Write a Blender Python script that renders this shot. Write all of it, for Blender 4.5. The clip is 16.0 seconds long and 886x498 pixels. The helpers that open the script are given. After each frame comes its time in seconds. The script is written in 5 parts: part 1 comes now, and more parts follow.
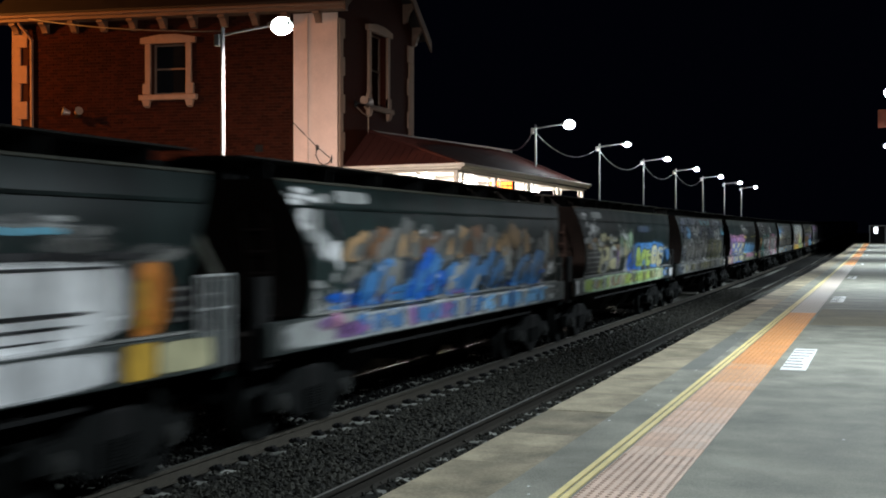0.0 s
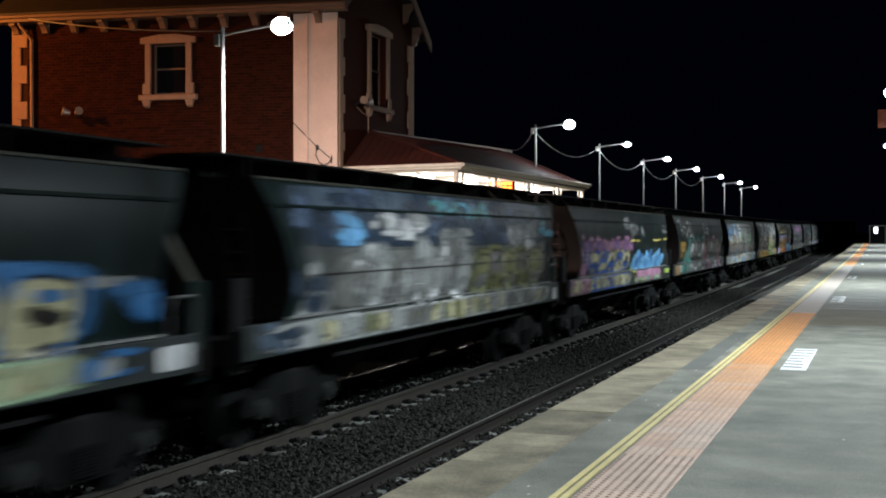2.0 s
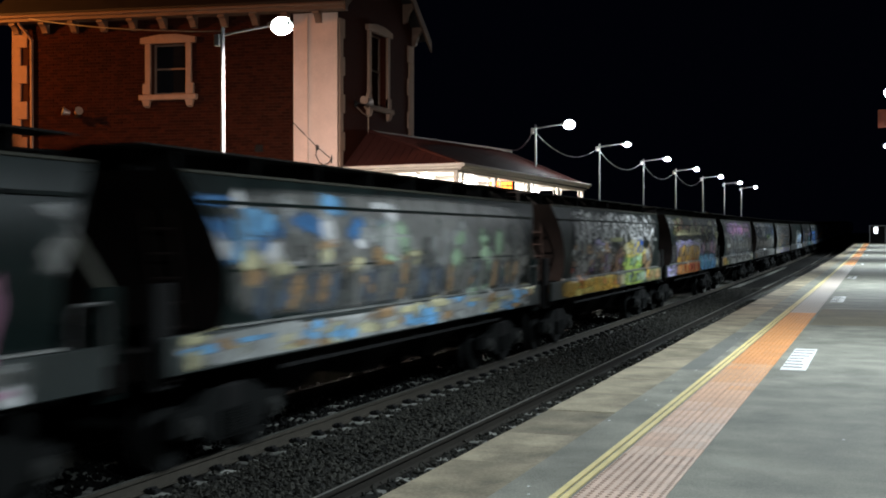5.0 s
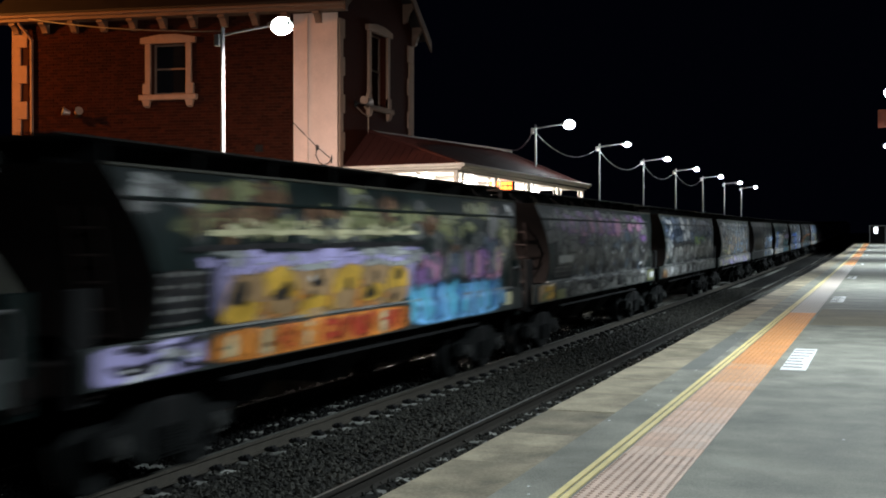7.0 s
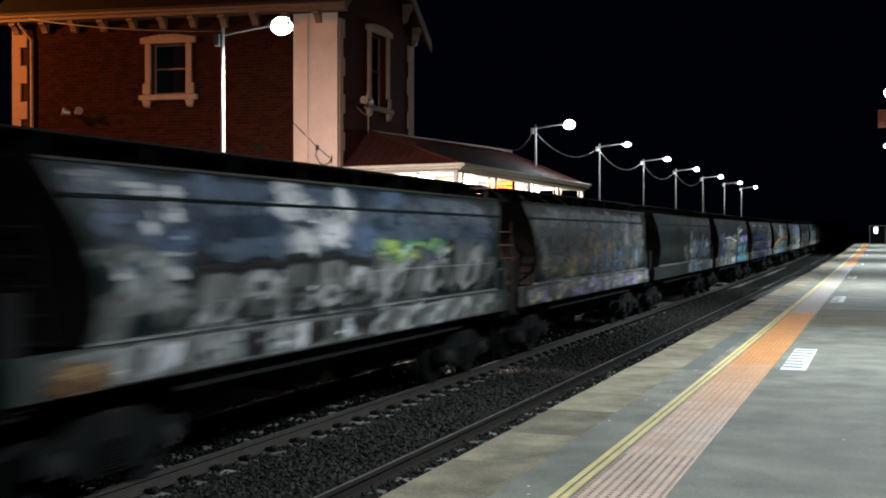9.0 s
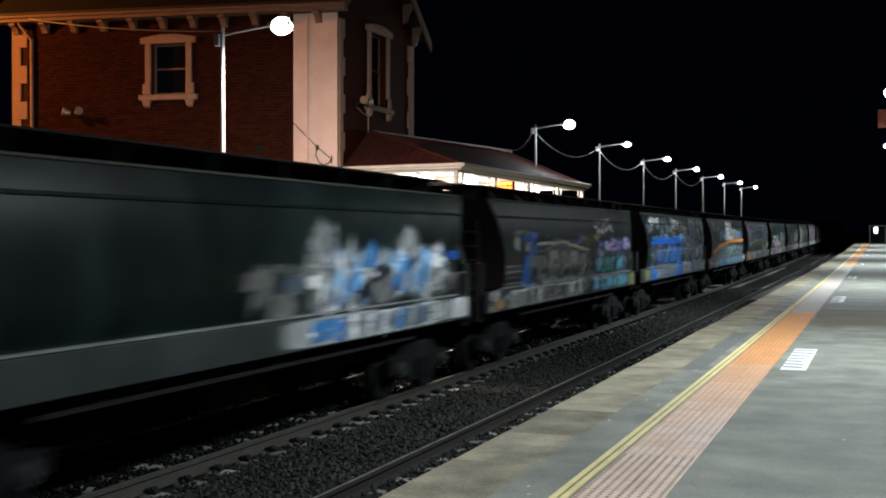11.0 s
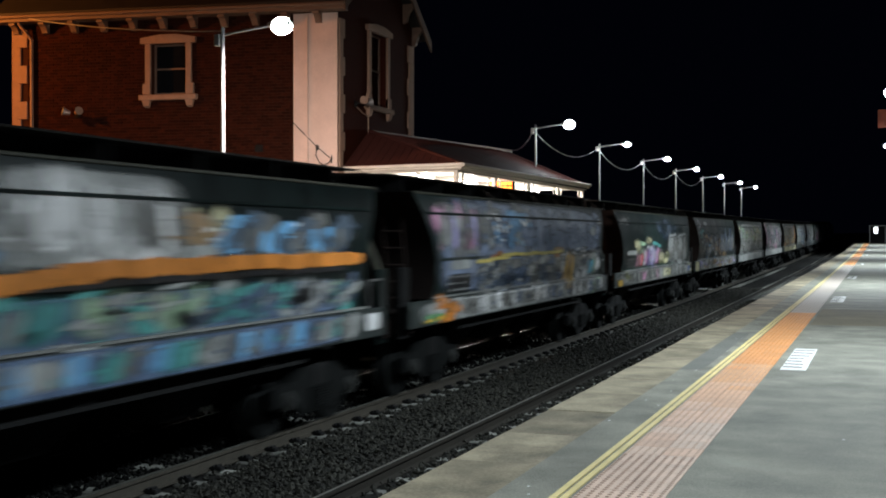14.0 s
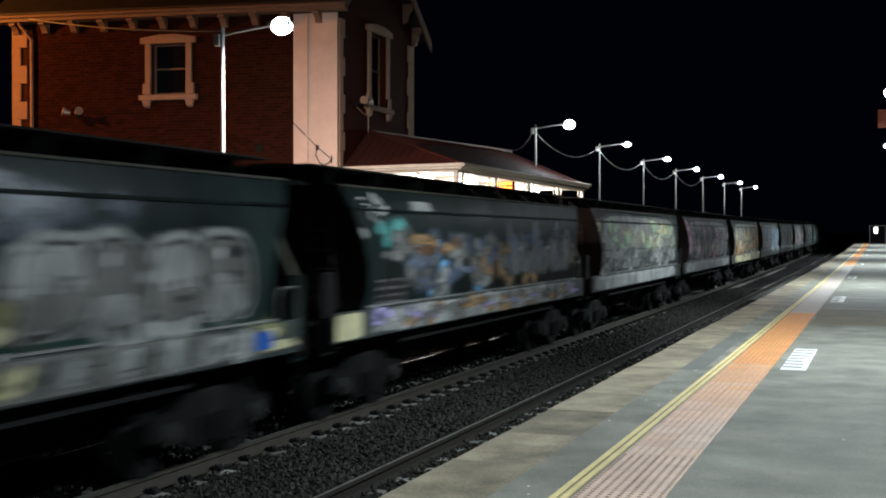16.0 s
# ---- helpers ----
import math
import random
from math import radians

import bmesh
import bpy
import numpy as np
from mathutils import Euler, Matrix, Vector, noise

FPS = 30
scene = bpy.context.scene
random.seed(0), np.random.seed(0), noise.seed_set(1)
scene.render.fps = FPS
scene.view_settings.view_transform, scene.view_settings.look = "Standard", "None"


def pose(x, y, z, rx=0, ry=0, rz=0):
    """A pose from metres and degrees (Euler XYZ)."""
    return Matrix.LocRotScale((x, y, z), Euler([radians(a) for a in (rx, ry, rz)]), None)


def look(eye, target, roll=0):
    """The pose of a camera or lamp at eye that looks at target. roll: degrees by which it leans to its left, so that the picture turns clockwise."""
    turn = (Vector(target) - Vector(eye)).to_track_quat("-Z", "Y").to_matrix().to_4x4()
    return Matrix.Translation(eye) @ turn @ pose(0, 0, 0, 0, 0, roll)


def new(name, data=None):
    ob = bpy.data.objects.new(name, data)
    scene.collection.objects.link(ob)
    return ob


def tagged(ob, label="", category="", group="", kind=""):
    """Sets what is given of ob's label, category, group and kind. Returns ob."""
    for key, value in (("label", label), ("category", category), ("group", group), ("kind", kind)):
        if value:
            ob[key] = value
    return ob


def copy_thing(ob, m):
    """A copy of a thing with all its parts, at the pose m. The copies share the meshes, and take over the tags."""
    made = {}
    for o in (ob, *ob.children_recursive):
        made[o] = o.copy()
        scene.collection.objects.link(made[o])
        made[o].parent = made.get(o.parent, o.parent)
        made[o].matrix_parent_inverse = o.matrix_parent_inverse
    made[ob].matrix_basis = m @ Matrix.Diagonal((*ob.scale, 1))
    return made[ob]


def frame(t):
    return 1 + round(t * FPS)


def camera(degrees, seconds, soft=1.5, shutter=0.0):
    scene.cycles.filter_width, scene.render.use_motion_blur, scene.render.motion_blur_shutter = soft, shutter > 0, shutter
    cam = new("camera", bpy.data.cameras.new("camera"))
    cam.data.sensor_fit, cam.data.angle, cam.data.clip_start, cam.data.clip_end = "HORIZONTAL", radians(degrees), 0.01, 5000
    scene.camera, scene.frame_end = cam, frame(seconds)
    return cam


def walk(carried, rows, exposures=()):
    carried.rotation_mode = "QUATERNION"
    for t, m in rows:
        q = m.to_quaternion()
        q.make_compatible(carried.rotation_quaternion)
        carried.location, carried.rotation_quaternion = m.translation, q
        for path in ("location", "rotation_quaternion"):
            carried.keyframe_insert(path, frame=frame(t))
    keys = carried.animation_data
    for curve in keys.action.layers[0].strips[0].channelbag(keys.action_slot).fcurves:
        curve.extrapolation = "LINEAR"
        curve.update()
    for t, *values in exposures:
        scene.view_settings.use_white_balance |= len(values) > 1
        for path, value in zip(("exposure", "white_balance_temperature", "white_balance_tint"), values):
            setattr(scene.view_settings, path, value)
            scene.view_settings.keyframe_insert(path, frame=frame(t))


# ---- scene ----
# World: x runs along the tracks away from the viewer, y across them, z up; near platform top is z = 0.
END = 16.0
cam = camera(40.07, END, soft=1.9, shutter=0.7)
EYE = pose(0, 0, 1.434, 89.467, 0, -70.225)
walk(cam, [(0.0, EYE), (END, EYE)])
scene.view_settings.exposure = 0.0

RAIL = -1.016          # rail top at x = 0
TRACK_NEAR, TRACK_FAR = 4.19, 7.89   # track centre lines
GAUGE = 0.80           # half gauge, to the rail head's middle


def rise(s):
    """The line climbs gently away from the viewer."""
    if s <= 0:
        return 0.0
    if s < 160:
        return 4e-5 * s * s
    return 1.024 + 0.0128 * (s - 160) * (1 if s < 400 else 0) + (3.07 if s >= 400 else 0)


# ---- world and lights ----
world = bpy.data.worlds.new("night_sky")
scene.world = world
world.use_nodes = True
bg = world.node_tree.nodes["Background"]
bg.inputs[0].default_value = (0.02, 0.028, 0.08, 1)
bg.inputs[1].default_value = 0.02

PINKISH = (1.0, 0.84, 0.76)
COOL, NEUTRAL, SODIUM = (0.88, 0.94, 1.0), (0.85, 0.98, 1.06), (1.0, 0.30, 0.05)
FAR_LAMPS = [(20.75, 5.50), (43.51, 5.62), (54.40, 5.70), (65.35, 5.70), (76.34, 5.74), (88.70, 5.87), (101.54, 5.97), (114.49, 6.11)]
NEAR_LAMPS = [3.0, 15.5, 37.3, 60.0, 83.0, 106.0, 129.0]
NEAR_POWER, FAR_POWER = 3000, 1000


def lamp(name, kind, at, power, colour, size=0.3, target=None, spread=None):
    d = bpy.data.lights.new(name, kind)
    d.energy, d.color = power, colour
    if kind == "AREA":
        d.size = size
    elif kind == "SPOT":
        d.shadow_soft_size, d.spot_size, d.spot_blend = size, radians(spread or 150), 0.6 if spread != 166 else 1.0
    else:
        d.shadow_soft_size = size
    ob = new(name, d)
    ob.matrix_world = look(at, target or (at[0], at[1] + 0.001, at[2] - 1))
    return ob


for s, top in FAR_LAMPS:
    if s < 30:   # the lamp by the building is tilted towards its wall
        lamp("far_lamp_light", "SPOT", (s, 10.72, top - 0.36), FAR_POWER * 5.6, PINKISH, 0.12, (s + 0.5, 10.92, top - 1.36), 166)
    else:
        lamp("far_lamp_light", "POINT", (s, 10.72, top - 0.36), FAR_POWER * (0.18 if s < 50 else 0.35), COOL, 0.12)
for s in NEAR_LAMPS:
    lamp("near_lamp_light", "SPOT", (s, -0.55, 5.24 + rise(s)), NEAR_POWER * (0.55 if s < 10 else 0.9 if s < 30 else 1.35), NEUTRAL, 0.12, spread=165)
lamp("street_lamp_light", "SPOT", (24.0, 27.6, 8.0), 3300, SODIUM, 0.15, (29.2, 23.0, 3.0), 130)
for s in (32.5, 36.5, 40.5, 44.0):
    lamp("canopy_light", "POINT", (s, 12.2, 3.06), 340, (1.0, 0.93, 0.87), 0.1)

# ---- materials ----
MATS = {}


def mat(name, colour, rough=0.7, metal=0.0, var=0.25, scale=6.0, fine=40.0, bump=0.0, emit=0.0, tint=0.0, spec=0.5, streak=0.0, island=0.0, stain=0.0):
    """A surface with stains at two scales and relief; tint varies from object to object, island from piece to piece."""
    if name in MATS:
        return MATS[name]
    m = bpy.data.materials.new(name)
    m.use_nodes = True
    nt = m.node_tree
    b = nt.nodes["Principled BSDF"]
    L = nt.links.new
    b.inputs["Roughness"].default_value, b.inputs["Metallic"].default_value = rough, metal
    b.inputs["Specular IOR Level"].default_value = spec
    if emit:
        b.inputs["Base Color"].default_value = (*colour, 1)
        b.inputs["Emission Color"].default_value, b.inputs["Emission Strength"].default_value = (*colour, 1), emit
        MATS[name] = m
        return m
    tc = nt.nodes.new("ShaderNodeTexCoord")
    mp = nt.nodes.new("ShaderNodeMapping")
    L(tc.outputs["Object"], mp.inputs["Vector"])
    if streak:
        mp.inputs["Scale"].default_value = (1, 1, streak)
    if tint:      # each piece takes its own stretch of the pattern
        off = nt.nodes.new("ShaderNodeMath")
        off.operation = "MULTIPLY"
        L(nt.nodes.new("ShaderNodeObjectInfo").outputs["Random"], off.inputs[0])
        off.inputs[1].default_value = 61.0
        L(off.outputs[0], mp.inputs["Location"])
    n1, n2 = nt.nodes.new("ShaderNodeTexNoise"), nt.nodes.new("ShaderNodeTexNoise")
    n1.inputs["Scale"].default_value, n1.inputs["Detail"].default_value = scale, 5
    n2.inputs["Scale"].default_value, n2.inputs["Detail"].default_value = fine, 3
    L(mp.outputs[0], n1.inputs["Vector"]), L(mp.outputs[0], n2.inputs["Vector"])
    add = nt.nodes.new("ShaderNodeMath")
    add.operation = "MULTIPLY_ADD"
    L(n1.outputs[0], add.inputs[0])
    add.inputs[1].default_value = 1.6
    sub = nt.nodes.new("ShaderNodeMath")
    sub.operation = "MULTIPLY_ADD"
    L(n2.outputs[0], sub.inputs[0])
    sub.inputs[1].default_value, sub.inputs[2].default_value = 0.8, -0.7
    L(sub.outputs[0], add.inputs[2])
    ramp = nt.nodes.new("ShaderNodeMapRange")
    L(add.outputs[0], ramp.inputs[0])
    ramp.inputs[1].default_value, ramp.inputs[2].default_value = 0.1, 0.9
    ramp.inputs[3].default_value, ramp.inputs[4].default_value = 1 - var, 1 + var
    val = ramp.outputs[0]
    if tint or island:
        src = nt.nodes.new("ShaderNodeObjectInfo").outputs["Random"] if tint else nt.nodes.new("ShaderNodeNewGeometry").outputs["Random Per Island"]
        k = tint or island
        mr = nt.nodes.new("ShaderNodeMapRange")
        L(src, mr.inputs[0])
        mr.inputs[3].default_value, mr.inputs[4].default_value = 1 - k, 1 + k
        mul = nt.nodes.new("ShaderNodeMath")
        mul.operation = "MULTIPLY"
        L(val, mul.inputs[0]), L(mr.outputs[0], mul.inputs[1])
        val = mul.outputs[0]
    if stain:     # broad worn and dirty patches
        n3, m3, x3 = [nt.nodes.new("ShaderNode" + k) for k in ("TexNoise", "MapRange", "Math")]
        n3.inputs["Scale"].default_value, n3.inputs["Detail"].default_value, n3.inputs["Roughness"].default_value = 0.9, 8, 0.68
        L(mp.outputs[0], n3.inputs["Vector"]), L(n3.outputs[0], m3.inputs[0])
        m3.inputs[1].default_value, m3.inputs[2].default_value, m3.inputs[3].default_value, m3.inputs[4].default_value = 0.36, 0.60, 1 - stain, 1 + 0.35 * stain
        x3.operation = "MULTIPLY"
        L(val, x3.inputs[0]), L(m3.outputs[0], x3.inputs[1])
        val = x3.outputs[0]
    vm = nt.nodes.new("ShaderNodeVectorMath")
    vm.operation = "SCALE"
    vm.inputs[0].default_value = colour
    L(val, vm.inputs["Scale"])
    L(vm.outputs[0], b.inputs["Base Color"])
    rr = nt.nodes.new("ShaderNodeMapRange")
    L(n1.outputs[0], rr.inputs[0])
    rr.inputs[3].default_value, rr.inputs[4].default_value = max(0, rough - 0.15), min(1, rough + 0.15)
    L(rr.outputs[0], b.inputs["Roughness"])
    if bump:
        bp = nt.nodes.new("ShaderNodeBump")
        bp.inputs["Strength"].default_value, bp.inputs["Distance"].default_value = 0.6, bump
        L(n2.outputs[0], bp.inputs["Height"]), L(bp.outputs[0], b.inputs["Normal"])
    MATS[name] = m
    return m


ASPHALT = mat("worn_asphalt", (0.196, 0.192, 0.158), 0.85, spec=0.3, var=0.46, scale=1.6, fine=75, bump=0.007, stain=0.16)
STAIN = mat("brown_stained_asphalt", (0.140, 0.118, 0.076), 0.85, var=0.4, scale=1.2, fine=22, bump=0.004)
PATCH = mat("asphalt_patch", (0.12, 0.12, 0.105), 0.85, var=0.25, scale=1.5, fine=60, bump=0.004)
COPING = mat("coping_concrete", (0.255, 0.218, 0.150), 0.9, spec=0.3, var=0.45, scale=2.5, fine=50, bump=0.003, tint=0.16, stain=0.4)
CONCRETE = mat("sleeper_concrete", (0.20, 0.20, 0.18), 0.9, var=0.35, scale=5, tint=0.3)
BALLAST = mat("ballast_stone", (0.0228, 0.0220, 0.0175), 0.85, spec=0.25, var=0.3, scale=20, fine=90, bump=0.003, island=0.7)
DIRT = mat("dark_ballast_bed", (0.016, 0.0155, 0.014), 0.95, spec=0.1, var=0.4, scale=8, fine=60, bump=0.02)
RAILSIDE = mat("rusty_rail_steel", (0.050, 0.043, 0.032), 0.7, 0.2, var=0.3, scale=10)
DARKRAIL = mat("dark_rail_steel", (0.022, 0.019, 0.015), 0.75, 0.0, spec=0.2, var=0.3, scale=10)
RAILHEAD = mat("polished_rail_head", (0.13, 0.13, 0.115), 0.45, 0.5, var=0.15)
WORNHEAD = mat("worn_rail_head", (0.30, 0.29, 0.26), 0.42, 0.6, var=0.25, scale=5)
ORANGE = mat("orange_tactile", (0.56, 0.245, 0.085), 0.6, var=0.16, scale=3, fine=40, tint=0.10)
ORANGE_DOT = mat("graded_tactile_dots", (0.52, 0.232, 0.085), 0.6, var=0.2, scale=3)
PALE_TILE = mat("pale_grey_tactile", (0.42, 0.36, 0.31), 0.6, var=0.14, scale=3, tint=0.10)
YELLOW = mat("yellow_edge_paint", (0.66, 0.53, 0.23), 0.6, var=0.15, scale=4)
WHITEPAINT = mat("white_line_paint", (0.62, 0.62, 0.60), 0.7, var=0.1, scale=8)
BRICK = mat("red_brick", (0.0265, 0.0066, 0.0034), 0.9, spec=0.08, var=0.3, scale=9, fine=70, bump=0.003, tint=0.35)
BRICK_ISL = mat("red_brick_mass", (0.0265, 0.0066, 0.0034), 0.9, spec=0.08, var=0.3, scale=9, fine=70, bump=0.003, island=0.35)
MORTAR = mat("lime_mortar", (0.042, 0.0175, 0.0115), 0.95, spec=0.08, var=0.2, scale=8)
RENDERED = mat("pale_pink_render", (0.74, 0.565, 0.49), 0.85, var=0.14, scale=1.2, fine=30, bump=0.002)
STONE = mat("cream_window_stone", (0.30, 0.20, 0.145), 0.85, var=0.12, scale=5)
TIMBER = mat("cream_painted_timber", (0.155, 0.103, 0.077), 0.6, var=0.10, scale=4)
FASCIA = mat("white_painted_fascia", (0.74, 0.70, 0.62), 0.55, var=0.08, scale=3)
ROOFRED = mat("maroon_roof_iron", (0.050, 0.015, 0.012), 0.65, 0.0, spec=0.2, var=0.25, scale=2)
SLATE = mat("dark_slate", (0.016, 0.015, 0.016), 0.7, var=0.3, scale=4)
GALV = mat("galvanised_steel", (0.55, 0.57, 0.58), 0.42, 0.8, var=0.15, scale=10)
WHITEPOLE = mat("white_painted_pole", (0.24, 0.25, 0.25), 0.45, 0.0, var=0.08, scale=6)
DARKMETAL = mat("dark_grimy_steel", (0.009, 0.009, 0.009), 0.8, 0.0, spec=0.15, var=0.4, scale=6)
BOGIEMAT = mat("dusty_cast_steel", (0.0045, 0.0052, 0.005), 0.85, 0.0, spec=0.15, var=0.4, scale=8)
AXLEBOX = mat("greasy_pale_axle_box", (0.026, 0.027, 0.025), 0.7, 0.0, spec=0.3, var=0.5, scale=9)
BODY = mat("weathered_green_grey_paint", (0.0092, 0.0176, 0.0167), 0.38, 0.0, spec=0.1, var=0.6, scale=1.3, fine=9, tint=0.3, streak=0.3, stain=0.5)
SILL = mat("faded_pale_sill_paint", (0.024, 0.031, 0.029), 0.5, 0.0, var=0.35, scale=1.2, fine=9, tint=0.25)
# Rust colour, taken far down to carry the shade on the wagon ends.
RUST = mat("shade_darkened_rust", (0.0085, 0.0054, 0.0044), 0.85, 0.0, spec=0.15, var=0.4, scale=3, tint=0.4)
HANDRAIL = mat("dull_white_handrail", (0.07, 0.07, 0.068), 0.55, 0.0, var=0.2, scale=8)
STRUT = mat("dull_grey_strut_paint", (0.055, 0.055, 0.042), 0.6, var=0.25, scale=6, spec=0.3)
LIP = mat("pale_sill_lip", (0.20, 0.205, 0.195), 0.5, var=0.35, scale=1.5)
GLASS_DARK = mat("dark_window_glass", (0.006, 0.007, 0.009), 0.12, 0.0, var=0.05, spec=0.25)
CABLE = mat("black_cable", (0.02, 0.02, 0.02), 0.6)
PALECABLE = mat("grey_aerial_cable", (0.45, 0.45, 0.44), 0.5)
LAMPGLOW = mat("lamp_glow", (0.93, 0.97, 1.0), emit=60)
TUBEGLOW = mat("tube_glow", (1.0, 0.96, 0.92), emit=18)
AMBER = mat("amber_display_glow", (1.0, 0.16, 0.006), emit=4.0)
SODGLOW = mat("sodium_glow", (1.0, 0.4, 0.1), emit=30)
SIGNGLOW = mat("lit_sign_white", (0.9, 0.95, 1.0), emit=2.5)


# ---- mesh helpers ----
def part(name, bm, material, parent=None, label="", at=None):
    me = bpy.data.meshes.new(name)
    bm.to_mesh(me)
    bm.free()
    for m in (material if isinstance(material, (list, tuple)) else [material]):
        me.materials.append(m)
    ob = new(name, me)
    if parent:
        ob.parent = parent
    if at is not None:
        ob.matrix_local = at
    if label:
        ob["label"] = label
    return ob


def raw(name, verts, faces, material, parent=None, idx=None, smooth=False):
    me = bpy.data.meshes.new(name)
    me.from_pydata(verts, [], faces)
    for m in (material if isinstance(material, (list, tuple)) else [material]):
        me.materials.append(m)
    if idx is not None:
        me.polygons.foreach_set("material_index", idx)
    if smooth:
        me.polygons.foreach_set("use_smooth", [True] * len(me.polygons))
    ob = new(name, me)
    if parent:
        ob.parent = parent
    return ob


def empty(name, at=(0, 0, 0)):
    ob = new(name)
    ob.location = at
    return ob


def box(bm, x0, x1, y0, y1, z0, z1, bevel=0.0, m=None, mi=0):
    r = bmesh.ops.create_cube(bm, size=1.0, matrix=Matrix.Translation(((x0 + x1) / 2, (y0 + y1) / 2, (z0 + z1) / 2)) @ Matrix.Diagonal((x1 - x0, y1 - y0, z1 - z0, 1)))
    vs = r["verts"]
    if bevel:
        es = list({e for v in vs for e in v.link_edges})
        rb = bmesh.ops.bevel(bm, geom=es, offset=bevel, segments=1, affect="EDGES")
        vs = list({v for f in rb["faces"] for v in f.verts} | {v for v in vs if v.is_valid})
    if m is not None:
        bmesh.ops.transform(bm, matrix=m, verts=[v for v in vs if v.is_valid])
    if mi:
        for f in {f for v in vs if v.is_valid for f in v.link_faces}:
            f.material_index = mi
    return vs


def tube(bm, a, b, r0, r1=None, seg=10):
    a, b = Vector(a), Vector(b)
    d = b - a
    m = Matrix.Translation((a + b) / 2) @ d.to_track_quat("Z", "Y").to_matrix().to_4x4()
    bmesh.ops.create_cone(bm, cap_ends=True, segments=seg, radius1=r0, radius2=r0 if r1 is None else r1, depth=d.length, matrix=m)


def pipe(bm, pts, r, seg=8):
    """A bent round bar through the points, in one piece."""
    pts = [Vector(p) for p in pts]
    rings = []
    for i, p in enumerate(pts):
        d = (pts[min(i + 1, len(pts) - 1)] - pts[max(i - 1, 0)]).normalized()
        q = d.to_track_quat("Z", "Y")
        rings.append([bm.verts.new(p + q @ Vector((r * math.cos(6.2832 * k / seg), r * math.sin(6.2832 * k / seg), 0))) for k in range(seg)])
    for a, b in zip(rings, rings[1:]):
        off = min(range(seg), key=lambda o: sum((a[k].co - b[(k + o) % seg].co).length for k in range(seg)))
        for k in range(seg):
            bm.faces.new((a[k], a[(k + 1) % seg], b[(k + 1 + off) % seg], b[(k + off) % seg]))
    bm.faces.new(rings[0][::-1]), bm.faces.new(rings[-1])


def hull(bm, pts, mi=0):
    vs = [bm.verts.new(p) for p in pts]
    r = bmesh.ops.convex_hull(bm, input=vs)
    if mi:
        for g in r["geom"]:
            if isinstance(g, bmesh.types.BMFace):
                g.material_index = mi


def prism(bm, outline, lo, hi, axis):
    """A closed outline (two coordinates) drawn out from lo to hi along the axis x, y or z."""
    put = {"x": lambda a, b, c: (c, a, b), "y": lambda a, b, c: (a, c, b), "z": lambda a, b, c: (a, b, c)}[axis]
    v0 = [bm.verts.new(put(a, b, lo)) for a, b in outline]
    v1 = [bm.verts.new(put(a, b, hi)) for a, b in outline]
    n = len(outline)
    bm.faces.new(v0), bm.faces.new(v1[::-1])
    for i in range(n):
        bm.faces.new((v0[i], v1[i], v1[(i + 1) % n], v0[(i + 1) % n]))
    bmesh.ops.recalc_face_normals(bm, faces=bm.faces)


def drawn(name, outline, stations, material, parent=None, smooth=False, closed=True):
    """An outline in (y, z) drawn along the line through the stations, following its climb."""
    vs, fs, n = [], [], len(outline)
    for s in stations:
        g = rise(s)
        vs += [(s, y, z + g) for y, z in outline]
    for i in range(len(stations) - 1):
        for j in range(n if closed else n - 1):
            a, b = i * n + j, i * n + (j + 1) % n
            fs.append((a, b, b + n, a + n))
    if closed:
        fs += [tuple(range(n))[::-1], tuple(range(len(vs) - n, len(vs)))]
    return raw(name, vs, fs, material, parent, smooth=smooth)


STATIONS = [-60, -30, -10, 0] + list(range(10, 160, 10)) + [160, 200, 250, 300, 350, 399]
PSTAT = [-40, -20, 0] + list(range(10, 141, 10)) + [145]

# ---- ground, platforms, tracks ----
gx = [-600, -200, -60, 0] + list(range(10, 160, 10)) + [160, 200, 250, 300, 350, 399, 400, 600, 1500, 4000]
gy = [-1500, -300, -60, -14, 2.45, 2.7, 3.2, 5.3, 5.9, 9.3, 9.5, 14, 40, 300, 1500]
gz = {2.7: -1.30, 3.2: -1.19, 5.3: -1.19, 5.9: -1.19, 9.3: -1.25, 9.5: -1.3}
gv = [(x, y, gz.get(y, -1.3) + rise(x)) for x in gx for y in gy]
ny = len(gy)
gf = [(i * ny + j, i * ny + j + 1, (i + 1) * ny + j + 1, (i + 1) * ny + j) for i in range(len(gx) - 1) for j in range(ny - 1)]
ground = tagged(raw("ground", gv, gf, DIRT), "dark stony ground under and beside the tracks", "ground", kind="structure")

